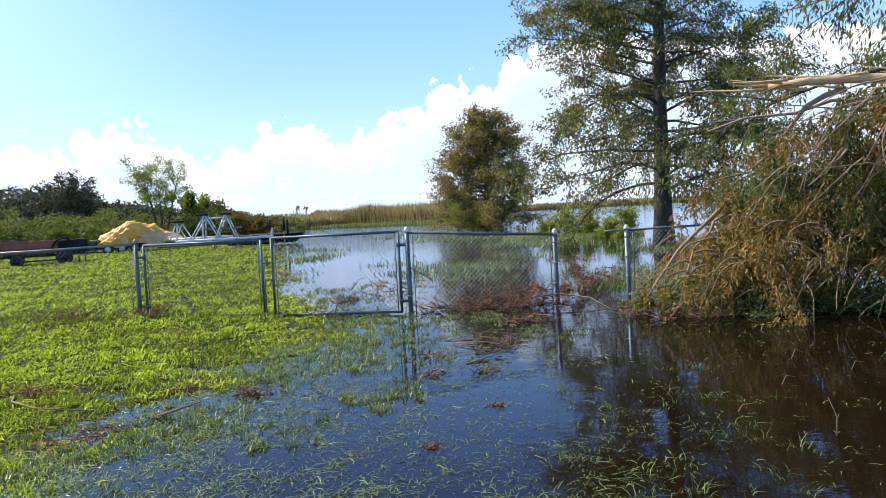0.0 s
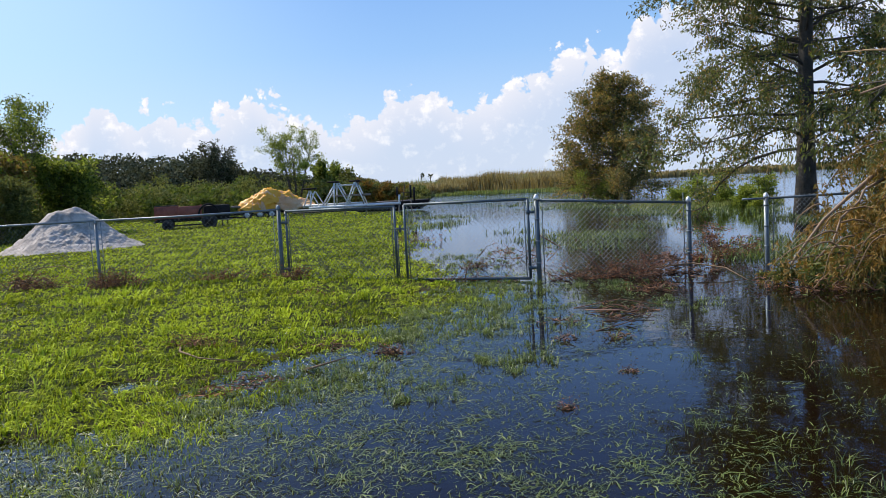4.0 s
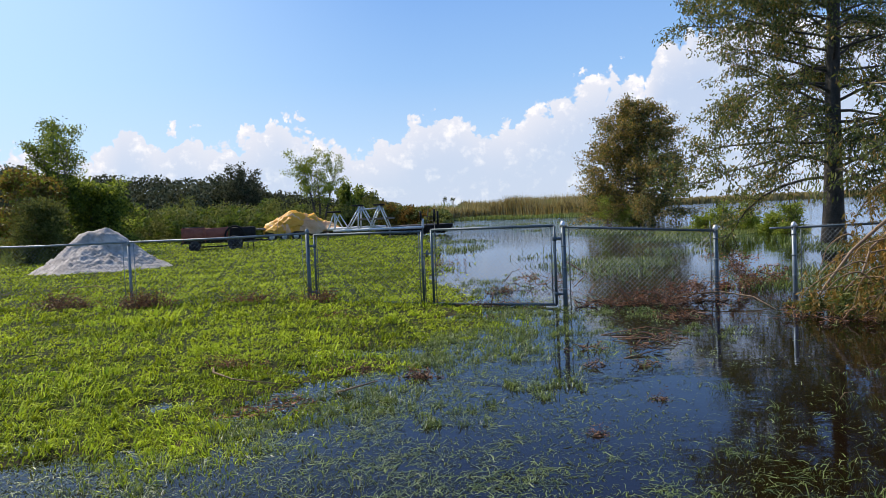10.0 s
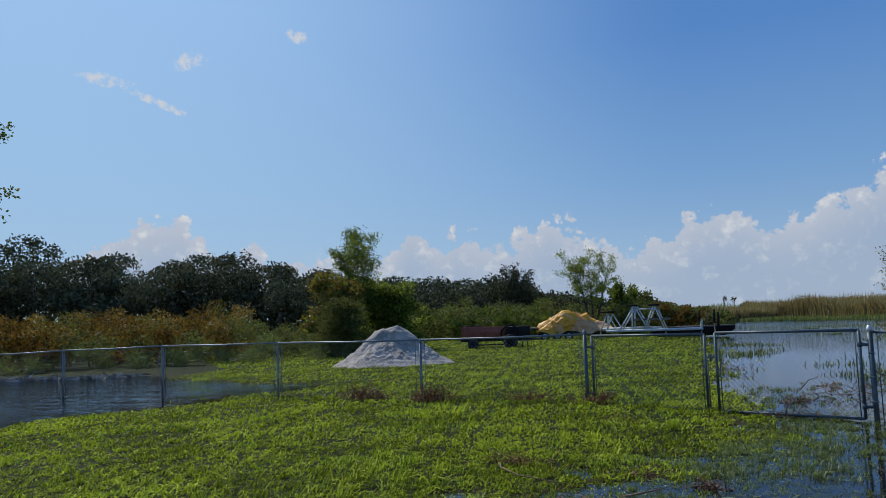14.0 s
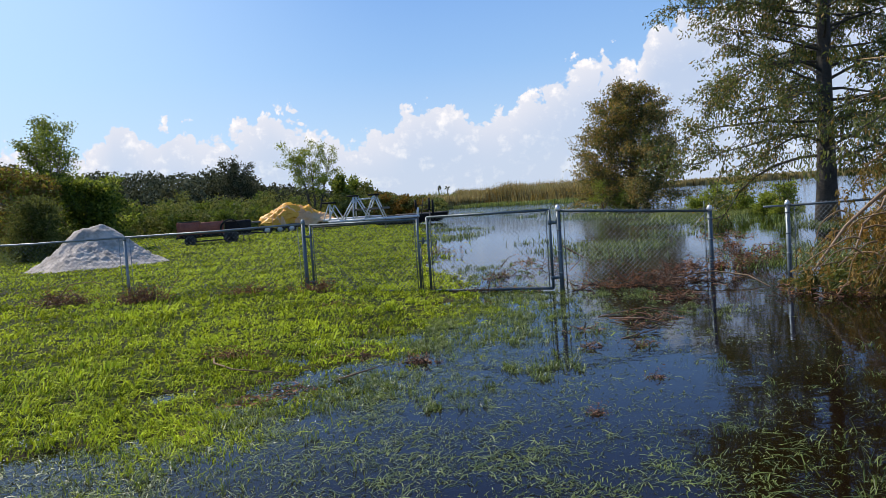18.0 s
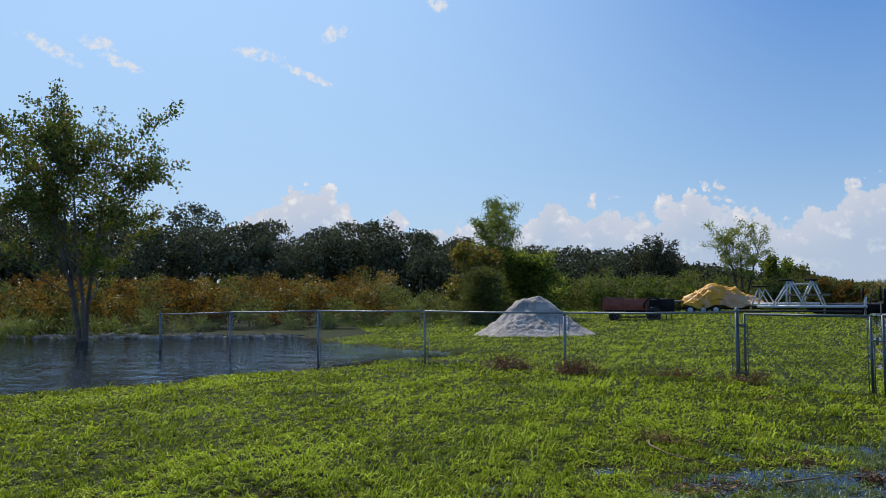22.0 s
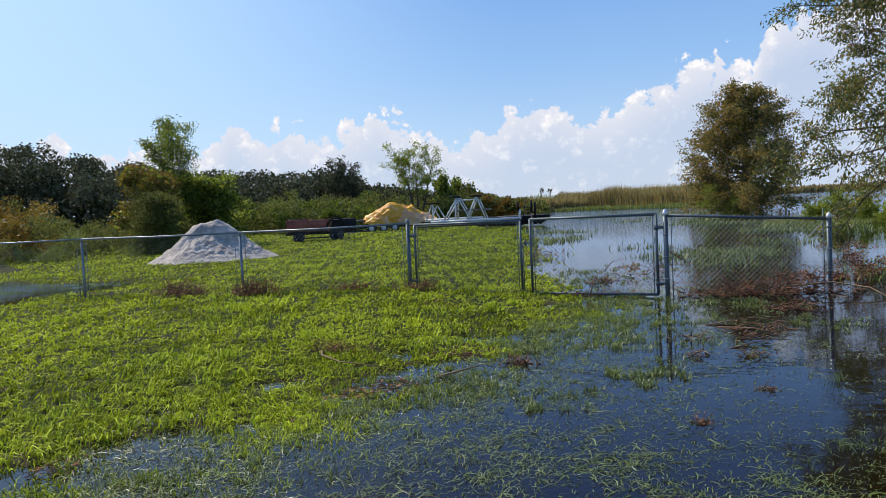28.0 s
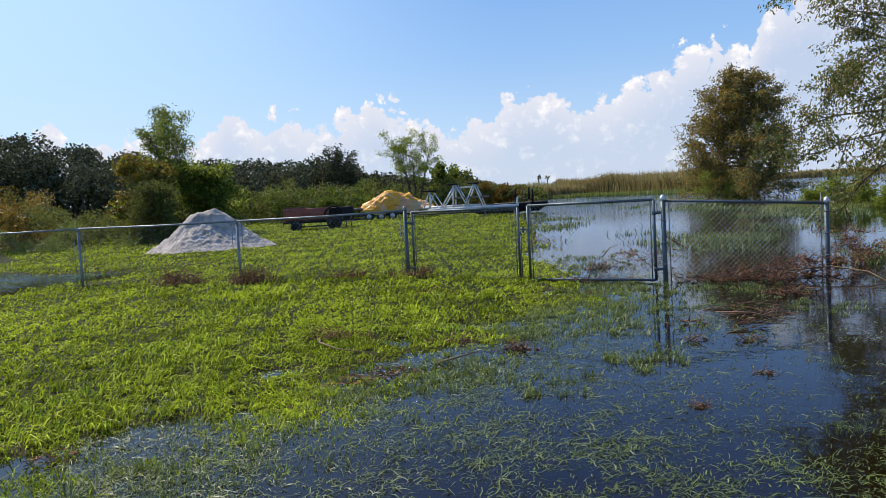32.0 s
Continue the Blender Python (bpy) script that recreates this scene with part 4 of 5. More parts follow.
def oak_woods(seed):
    """Rows of oaks: every crown a dome of leafy puffs over a dark understorey and grey stems."""
    rng = np.random.default_rng(seed)
    centres, sizes, under = [], [], []
    stems = Pile()
    for row, (d0, share) in enumerate(((97, 0.82), (106, 0.99), (118, 1.08))):
        for a in np.arange(13, 84, 2.0 + 0.2 * row):
            a, d = a + rng.uniform(-0.9, 0.9), d0 + rng.uniform(-4, 4)
            up = float(np.interp(a, [w[0] for w in WOODS], [w[1] for w in WOODS]))
            h = 1.37 + d * math.tan(radians(up)) * share * rng.uniform(0.9, 1.04)
            wide = rng.uniform(2.6, 4.6)
            x, y, _ = polar(a, d)
            mid = h * 0.55
            for _ in range(30):
                w = rng.normal(size=3)
                w /= np.linalg.norm(w)
                w[2] = abs(w[2]) * 1.15 - 0.2
                size = rng.uniform(0.7, 1.5)
                centres.append((x + w[0] * wide, y + w[1] * wide, max(0.4, mid + w[2] * (h - mid - size * 0.1))))
                sizes.append(size)
            for _ in range(3):
                stems.tube(bough(rng, (x + rng.normal() * 1.5, y - 2 + rng.normal(), -0.1), (rng.normal() * 0.2, rng.normal() * 0.2, 1), h * 0.75, 0, 0.09, 5), np.linspace(0.2, 0.05, 6), 4, False)
    centres, sizes = np.array(centres), np.array(sizes)
    count = len(sizes) * 50
    i = np.repeat(np.arange(len(sizes)), 50)
    off = rng.normal(size=(count, 3))
    off *= (rng.uniform(0, 1, count) ** 0.33 / (np.linalg.norm(off, axis=1) + 1e-9))[:, None] * sizes[i][:, None] * np.array([1.15, 1.15, 0.8])
    p = Pile().leaves(centres[i] + off, rng.normal(size=(count, 3)) + [0, 0, -0.2], 0.44, 0.27, rng)
    n = 22000
    a, d = rng.uniform(13, 84, n), rng.uniform(96, 122, n)
    z = rng.uniform(0.1, 0.55, n) * (1.37 + d * np.tan(np.radians(np.interp(a, [w[0] for w in WOODS], [w[1] for w in WOODS]))))
    p.leaves(np.stack([-d * np.sin(np.radians(a)), d * np.cos(np.radians(a)), z], 1), rng.normal(size=(n, 3)), 0.9, 0.55, rng)
    ob = new("far_woods", p.mesh("far_woods", OAK))
    tagged(ob, "dark oak woods hung with grey moss along the horizon", "woods", kind="stuff")
    part("stems", stems, GREYBARK, ob)


oak_woods(61)
belt("far_woods", "low hazy trees on the far shore", "woods", OAK, 12000, -2, 14, 300, 360, lambda a, q: 1.5 + 3.2 * max(0.0, math.sin(a * 2.1) * math.sin(a * 0.7 + 1)) + 0.12 * a, 1.0, 0.6, 62, 2.6)
belt("brown_thicket", "rust and olive shrubs crowding the far pond bank", "shrubs", LEAF_RUST, 62000, 42, 84, 34, 60, lambda a, q: 1.9 + 0.9 * q + 0.25 * math.sin(a * 0.9) + 0.15 * math.sin(a * 4.1), 0.18, 0.10, 63, 0.8, 0.0, 420, TWIG, 0.12)
belt("green_thicket", "olive green shrubs mixed into the pond bank", "shrubs", LEAF_OLIVE, 40000, 40, 84, 33, 58, lambda a, q: 1.7 + 0.9 * q + 0.4 * math.sin(a * 1.3 + 2), 0.17, 0.085, 64, 0.8, 0.0)
belt("yellow_thicket", "yellow-leaved twigs mixed into the pond bank shrubs", "shrubs", LEAF_YELLOW, 26000, 41, 84, 34, 56, lambda a, q: 2.0 + 0.9 * q + 0.3 * math.sin(a * 2.3), 0.15, 0.08, 70, 0.7, 0.3)
belt("green_thicket", "low green and rust shrubs between pond bank and lawn", "shrubs", LEAF_OLIVE, 16000, 33, 44, 37, 58, lambda a, q: 1.0 + 0.5 * q + 0.3 * math.sin(a * 2.3 + 2), 0.18, 0.08, 69, 0.7, 0.0)
belt("shrub_belt", "mixed green shrubs behind the lawn", "shrubs", LEAF_OLIVE, 44000, 12, 36, 58, 74, lambda a, q: 1.6 + 0.6 * q + 0.9 * math.sin(a * 1.7) ** 2 + 0.4 * math.sin(a * 5.3), 0.24, 0.13, 65, 1.1, 0.0, 60)
belt("shrub_belt", "darker leafy shrubs among the lawn-edge thicket", "shrubs", LEAF, 20000, 17, 36, 57, 72, lambda a, q: 1.8 + 0.5 * q + 0.7 * math.sin(a * 2.9 + 1), 0.26, 0.15, 66, 0.9, 0.0)
belt("brown_thicket", "russet shrubs beyond the boat lift", "shrubs", LEAF_RUST, 12000, 7.5, 13.5, 88, 110, lambda a, q: 1.3 + 0.32 * (a - 7) + 0.4 * q, 0.34, 0.17, 67, 1.0)
belt("green_thicket", "olive shrubs beyond the boat lift", "shrubs", LEAF_OLIVE, 13000, 6.5, 14.0, 86, 112, lambda a, q: 1.2 + 0.34 * (a - 7) + 0.4 * q, 0.36, 0.18, 60, 1.1)
belt("bank_weeds", "tangled dry weeds at the pond edge", "weeds", REED_GREEN, 9000, 36, 84, 32.5, 35.5, lambda a, q: 0.8 + 0.3 * math.sin(a), 0.4, 0.03, 68, 0.5)


def reeds(name, label, mat, count, a0, a1, near, far, tall, seed, lean=0.35, wide=0.05):
    rng = np.random.default_rng(seed)
    a = rng.uniform(a0, a1, count)
    d = near(a) + (far - near(a)) * rng.uniform(0, 1, count) ** 1.6
    x, y = -d * np.sin(np.radians(a)), d * np.cos(np.radians(a))
    h = tall * rng.uniform(0.55, 1.1, count) * (0.85 + 0.25 * wave(x, y, 6.0, seed))
    v, f = blades(x, y, np.full(count, -0.1), h, wide * rng.uniform(0.6, 1.5, count) * d / 100, rng.uniform(0.05, lean, count), rng)
    ob = new(name, mesh_of(name, v, f, mat))
    return tagged(ob, label, "reeds", kind="stuff")


reeds("tall_reeds", "tall dry tan reeds along the lake shore", REED, 30000, -6.5, 5.5, lambda a: 106 + (a + 6) * 4, 190, 4.4, 71, 0.3, 0.12)
reeds("tall_reeds", "lower tan reeds and grass beyond the flood", REED, 14000, 3.5, 11.5, lambda a: 135 + 0 * a, 210, 3.2, 72, 0.35, 0.12)
reeds("green_rushes", "green stems among the tall dry reeds", REED_GREEN, 9000, -6.5, 11, lambda a: 108 + (a + 6) * 4, 170, 3.6, 75, 0.3, 0.10)
reeds("green_rushes", "green rushes at the foot of the reeds", REED_GREEN, 9000, -8, 12, lambda a: 98 + (a + 6) * 3, 150, 0.9, 73, 0.5, 0.09)
reeds("marsh_band", "tawny marsh grass along the far lake shore", REED, 12000, -48, -3, lambda a: 540 + 0 * a, 640, 6.0, 74, 0.2, 0.35)


def palm(place, height, seed, label):
    rng = np.random.default_rng(seed)
    t = thing("palm_tree", label, "palm", place, group="far palms")
    part("trunk", Pile().tube(bough(rng, (0, 0, -0.5), (rng.normal() * 0.05, 0, 1), height, 0, 0.02, 5), 0.35, 6), BARK, t)
    n = 70
    a, b = rng.uniform(0, 6.28, n), rng.normal(0.15, 0.6, n)
    way = np.stack([np.cos(a) * np.cos(b), np.sin(a) * np.cos(b), np.sin(b)], 1)
    part("crown", Pile().leaves(np.tile([0, 0, height * 0.97], (n, 1)) + way * 0.3, way, 1.9, 0.35, rng), OAK, t)


for a, h, d in ((6.75, 10.2, 500), (6.2, 9.8, 505), (5.4, 7.0, 510)):
    palm(polar(a, d), h, int(a * 100), "slender palm far off above the reeds")

# ---- the yard: sand pile, trailer, covered boat, lift ----


def sand_pile():
    n, m = 140, 70
    rng = np.random.default_rng(3)
    a = np.arange(n) * 2 * np.pi / n
    q = np.linspace(0, 1, m)
    A, Q = np.meshgrid(a, q)
    R = 2.12 * (1 + 0.05 * np.sin(3 * A + 1) + 0.03 * np.sin(7 * A))
    X, Y = Q * R * np.cos(A), Q * R * np.sin(A)
    Z = 1.27 * np.interp(Q, [0, 0.16, 0.27, 0.40, 0.58, 0.78, 0.92, 1.0], [1.0, 0.985, 0.90, 0.70, 0.42, 0.18, 0.06, 0.0])
    # a scoop dug out of the side that faces the gate
    fx, fy = 0.51, -0.86
    along, side = X * fx + Y * fy, -X * fy + Y * fx
    lip = 0.55 + 0.10 * np.sin(side * 4.0) + 0.05 * np.sin(side * 11 + 1)
    Z -= 0.20 / (1 + np.exp(-(along - lip) / 0.035)) * np.exp(-(((along - 0.55) / 0.55) ** 2)) * np.exp(-((side / 1.05) ** 4)) * (Q < 0.95)
    Z += 0.045 * wave(X, Y, 0.16, 3.0) * (1 - Q) ** 0.3 + (0.014 + 0.045 * np.clip((Q - 0.3) * 5, 0, 1)) * wave(X, Y, 0.045, 1.0) * (1 - Q ** 6) + 0.07 * np.exp(-(((X - 0.25) / 0.2) ** 2 + ((Y + 0.1) / 0.25) ** 2))
    Z = np.maximum(Z, 0) * (Q < 0.999) - 0.03 * (Q > 0.97)
    i = (np.arange(m - 1)[:, None] * n + np.arange(n)[None]).ravel()
    j = (np.arange(m - 1)[:, None] * n + (np.arange(n)[None] + 1) % n).ravel()
    f = np.concatenate([np.stack([i, i + n, j + n], 1), np.stack([i, j + n, j], 1)])
    ob = new("sand_mound", mesh_of("sand_mound", np.stack([X, Y, Z], -1), f, SAND, True))
    ob.matrix_world = pose(-13.7, 23.0, 0.03)
    tagged(ob, "pale grey-white sand heap with a scooped hollow, on grass", "sand pile")


sand_pile()


def wheel(parent, x, y, z, r, w, axis=(0, 1, 0), rim=WHITE):
    """A tyre with tread shoulders, and a dished rim with a hub under it."""
    ax = np.array(axis, float)
    c = np.array([x, y, z])
    prof = [(-0.5, 0.62), (-0.5, 0.9), (-0.36, 1.0), (0.36, 1.0), (0.5, 0.9), (0.5, 0.62)]
    tyre = part("tyre", Pile().tube([c + ax * w * p for p, _ in prof], [r * q for _, q in prof], 20), RUBBER, parent, "worn black tyre", True)
    part("rim", Pile().tube([c + ax * w * p for p in (-0.52, -0.4, -0.4, 0.4, 0.4, 0.52)], [r * 0.58, r * 0.56, r * 0.3, r * 0.3, r * 0.56, r * 0.58], 14), rim, tyre)
    return tyre


def trailer():
    t = thing("utility_trailer", "old rust-red steel trailer with slat sides parked on the lawn", "trailer", (-16.85, 35.25, 0.0), 22.7)
    part("bed", Pile().box((0, 0, 0.50), (2.15, 1.6, 0.58), bevel=0.01), BLACKSTEEL, t)
    for k in range(2):
        part("side_panel", Pile().box((0.02 + k * 1.06, 0.0, 0.58), (1.04 + k * 1.06, 0.04, 1.16 - 0.03 * k), bevel=0.008), RUST, t, "rust-red sheet side panel")
        part("side_panel", Pile().box((0.02 + k * 1.06, 1.56, 0.58), (1.04 + k * 1.06, 1.60, 1.16 - 0.03 * k), bevel=0.008), RUST, t)
    for x in (0.0, 1.03, 2.09):
        part("stake", Pile().box((x, -0.03, 0.5), (x + 0.05, 0.0, 1.20), bevel=0.006), RUST, t)
    part("top_rail", Pile().box((0, -0.02, 1.17), (1.04, 0.06, 1.22), bevel=0.01), GREYBARK, t, "weathered timber rail")
    part("tailboard", Pile().box((-0.03, 0.0, 0.55), (0.0, 1.6, 1.14), bevel=0.008), RUST, t)
    part("chassis_beam", Pile().box((-0.1, 0.25, 0.40), (3.3, 0.33, 0.50), bevel=0.006), BLACKSTEEL, t)
    part("chassis_beam", Pile().box((-0.1, 1.25, 0.40), (3.3, 1.33, 0.50), bevel=0.006), BLACKSTEEL, t)
    part("drawbar", Pile().tube([(0.55, -0.05, 0.24), (2.6, -0.05, 0.24)], 0.035, 8), BLACKSTEEL, t)
    for y in (-0.05, 1.6):
        wheel(t, 0.55, y, 0.28, 0.27, 0.18, rim=BLACKSTEEL)
        wheel(t, 2.45, y, 0.37, 0.37, 0.24, rim=BLACKSTEEL)
    part("fender", Pile().tube([(2.45 + 0.46 * math.cos(s), -0.05, 0.72 + 0.46 * math.sin(s)) for s in np.linspace(3.3, -0.2, 12)], 0.05, 6), BLACKSTEEL, t, "black curved mudguard", True)
    part("engine_box", Pile().box((2.2, 0.1, 0.5), (3.45, 1.5, 1.12), bevel=0.05), BLACKSTEEL, t, "black steel box at the drawbar end")
    for x in (3.05, 3.3):
        part("jack_leg", Pile().tube([(x, 0.1, 0.0), (x, 0.1, 0.5)], 0.025, 6), BLACKSTEEL, t)
    part("step", Pile().box((2.9, -0.15, 0.38), (3.55, 0.1, 0.42), bevel=0.005), PILING, t)
    part("coupling", Pile().tube([(3.3, 0.8, 0.45), (4.1, 0.8, 0.42)], 0.04, 8), BLACKSTEEL, t)


trailer()


def tarp_boat():
    t = thing("covered_boat", "boat on a low trailer under a crumpled yellow tarp", "boat", (-17.5, 48.0, 0.0), 17.5)
    n, m = 130, 90
    U, V = np.meshgrid(np.linspace(0, 1, n), np.linspace(0, 1, m))
    half = 1.15 - 0.25 * np.abs(U - 0.5) ** 2
    edge = np.clip((0.5 - np.abs(V - 0.5)) * 2, 0, 1)
    crest = np.interp(U, [0, 0.04, 0.14, 0.27, 0.4, 0.52, 0.62, 0.7, 0.8, 0.92, 1.0], [0.6, 1.0, 1.25, 1.55, 1.86, 1.72, 1.6, 1.62, 1.2, 0.98, 0.75])
    ridge = lambda s: 0.6 - np.abs(np.sin(s))
    fold = 0.13 * ridge(V * 46 + 5 * U + 1.6 * np.sin(U * 7)) + 0.12 * ridge(V * 31 - 11 * U + 1.5 * np.sin(U * 11)) + 0.10 * ridge(U * 23 + V * 25 + np.sin(V * 9)) + 0.10 * ridge(U * 8 + 3 * np.sin(V * 4))
    Z = 0.5 + 0.12 * np.sin(U * 14 + 1) * (edge < 0.1) + (crest - 0.5) * np.clip(edge * 2.1, 0, 1) ** 0.62 + fold * np.clip(edge * 5, 0.25, 1)
    X = U * 4.7 + 0.06 * np.sin(V * 13) + 0.3 * (1 - edge) * (U > 0.9)
    Y = (V - 0.5) * 2 * half + 1.1 + 0.09 * fold * 6
    i = (np.arange(m - 1)[:, None] * n + np.arange(n - 1)[None]).ravel()
    f = np.concatenate([np.stack([i, i + 1, i + 1 + n], 1), np.stack([i, i + 1 + n, i + n], 1)])
    v = np.stack([X, Y, Z], -1).reshape(-1, 3)
    low = ((V < 0.07 + 0.07 * np.sin(U * 9 + 1) + 0.05 * np.sin(U * 23 + 1) - 0.3 * (U < 0.3) + 0.05 * (U > 0.55)) | ((wave(U * 9, V * 16, 1.0, 4.0) > 0.55) & (U > 0.35)) | (U > 0.88 + 0.05 * np.sin(V * 20)) | (np.abs(np.sin(U * 9 + V * 14)) < 0.12)).ravel()[i]
    lo = np.tile(low, 2)
    part("tarp", mesh_of("tarp", v, f[~lo], TARP), TARP, t, "yellow crumpled tarp over the top")
    part("tarp_skirt", mesh_of("tarp_skirt", v, f[lo], TARP_PALE), TARP_PALE, t, "pale peach hanging side of the tarp")
    part("hull", Pile().box((0.2, 0.25, 0.42), (4.5, 1.95, 0.95), bevel=0.2), PILING, t)
    for y in (0.35, 1.85):
        part("trailer_beam", Pile().box((-0.3, y - 0.05, 0.33), (4.9, y + 0.05, 0.43), bevel=0.01), BLACKSTEEL, t)
    for x in (0.55, 1.35, 2.1):
        for y in (0.12, 2.08):
            wheel(t, x, y, 0.29, 0.29, 0.2, rim=WHITE)
    part("bumper_board", Pile().box((-0.45, 0.2, 0.78), (0.15, 2.0, 0.9), bevel=0.02), PILING, t)
    for x in (0.9, 2.7):
        part("strap", Pile().tube([(x, -0.1, 0.5), (x + 0.03, 0.05, 1.0), (x + 0.1, 0.35, 1.4)], 0.015, 5), TARP_PALE, t)


tarp_boat()


def boat_lift():
    """White pipe frames with dark pads on top, on a long white rail."""
    t = thing("boat_lift", "white pipe boat-lift frames with dark pads along a long rail", "boat lift", (-11.4, 42.6, 0.0), 11.0)
    P = lambda *pts, r=0.05: Pile().tube(pts, r, 8)
    part("long_rail", P((0, 0, 0.62), (5.15, 0, 0.62), r=0.075), WHITE, t, smooth=True)
    part("long_rail", P((-0.4, 1.2, 0.72), (3.0, 1.2, 0.72), r=0.09), WHITE, t, smooth=True)
    part("low_rail", P((-0.9, -0.3, 0.40), (4.9, -0.3, 0.36), r=0.05), GREYBARK, t, "grey lower rail", smooth=True)
    for x in (-0.3, 2.0, 3.2, 5.05):
        part("foot_post", P((x, -0.05, -0.2), (x, -0.05, 0.6), r=0.045), PILING, t)
    for x, top in ((0.05, 1.62), (0.35, 1.55)):
        part("brace", P((x - 0.35, 0.2, 0.66), (x + 0.02, 0.2, top), r=0.035), WHITE, t)
        part("brace", P((x + 0.55, 0.2, 0.66), (x + 0.05, 0.2, top), r=0.035), WHITE, t)
    part("upright", P((0.1, 0.2, 0.66), (0.12, 0.2, 1.62), r=0.04), WHITE, t)
    part("pad", Pile().box((-0.3, 0.0, 1.64), (0.5, 0.4, 1.74), bevel=0.03), BLACKSTEEL, t, "dark bunk pad")
    for y, dx in ((0.0, 0.0), (0.9, 0.12)):
        for x0, x1 in ((0.75, 1.55), (2.25, 1.60), (2.05, 2.62), (3.15, 2.66)):
            part("brace", P((x0 + dx, y, 0.68), (x1 + dx, y, 1.95), r=0.04), WHITE, t)
        part("upright", P((1.42 + dx, y, 0.68), (1.48 + dx, y, 1.95), r=0.042), WHITE, t)
        part("cross_bar", P((1.5 + dx, y, 1.78), (2.66 + dx, y, 1.82), r=0.035), WHITE, t)
    for x in (1.45, 2.65):
        part("pad", Pile().box((x - 0.35, -0.1, 1.96), (x + 0.3, 1.1, 2.05), bevel=0.03), BLACKSTEEL, t, "dark bunk pad")
    part("bunk", Pile().box((1.3, 0.5, 1.15), (3.5, 0.75, 1.27), bevel=0.02), PILING, t, "dark carpeted bunk beam")
    for x, lo, hi in ((4.98, 1.02, 1.55), (5.75, 0.9, 1.62), (5.95, 0.7, 1.5)):
        part("guide_post", P((x, 0.1, lo), (x, 0.1, hi), r=0.06), BLACKSTEEL, t, "black padded guide post")
    part("guide_arm", P((5.05, 0.1, 0.62), (5.1, 0.1, 1.1), r=0.06), WHITE, t)
    for x, z in ((5.2, 1.2), (5.4, 0.95)):
        part("guide_rod", P((x, 0.1, z), (x + 0.55, 0.1, z), r=0.02), GREYBARK, t)
    part("guide_rod", P((5.25, 0.1, 0.6), (5.45, 0.1, 1.7), r=0.025), GREYBARK, t)
    part("guide_rod", P((5.75, 0.1, -0.2), (5.75, 0.1, 0.9), r=0.03), PILING, t)


boat_lift()

# low dark jon boats drawn up behind the lift
for k, (x, y, ln, turn) in enumerate(((-9.9, 47.0, 3.6, 8), (-8.8, 49.5, 3.4, 3))):
    t = thing("jon_boat", "low dark flat-bottomed boat drawn up on the grass", "boat", (x, y, 0.05), turn, group="drawn-up boats")
    hull = Pile()
    secs = [(0, 0.45, 0.38), (0.12, 0.62, 0.1), (0.85, 0.62, 0.05), (1.0, 0.5, 0.4)]
    v = []
    for u, w, b in secs:
        v += [(u * ln, -w, 0.62), (u * ln, -w * 0.85, b), (u * ln, w * 0.85, b), (u * ln, w, 0.62)]
    f = []
    for s in range(3):
        for c in range(3):
            a = s * 4 + c
            f += [(a, a + 4, a + 5), (a, a + 5, a + 1)]
    f += [(0, 1, 2), (0, 2, 3), (12, 14, 13), (12, 15, 14)]
    part("hull", hull.add(v, f), BLACKSTEEL, t)
    for y in (-0.6, 0.6):
        part("gunwale", Pile().tube([(0.05, y * 0.8, 0.63), (0.12 * ln, y, 0.63), (0.85 * ln, y, 0.63), (ln, y * 0.8, 0.63)], 0.03, 6), PILING, t)
    for u in (0.25, 0.6):
        part("bench", Pile().box((u * ln, -0.58, 0.45), (u * ln + 0.3, 0.58, 0.5), bevel=0.01), PILING, t)

# ---- fallen limb, brush and litter ----


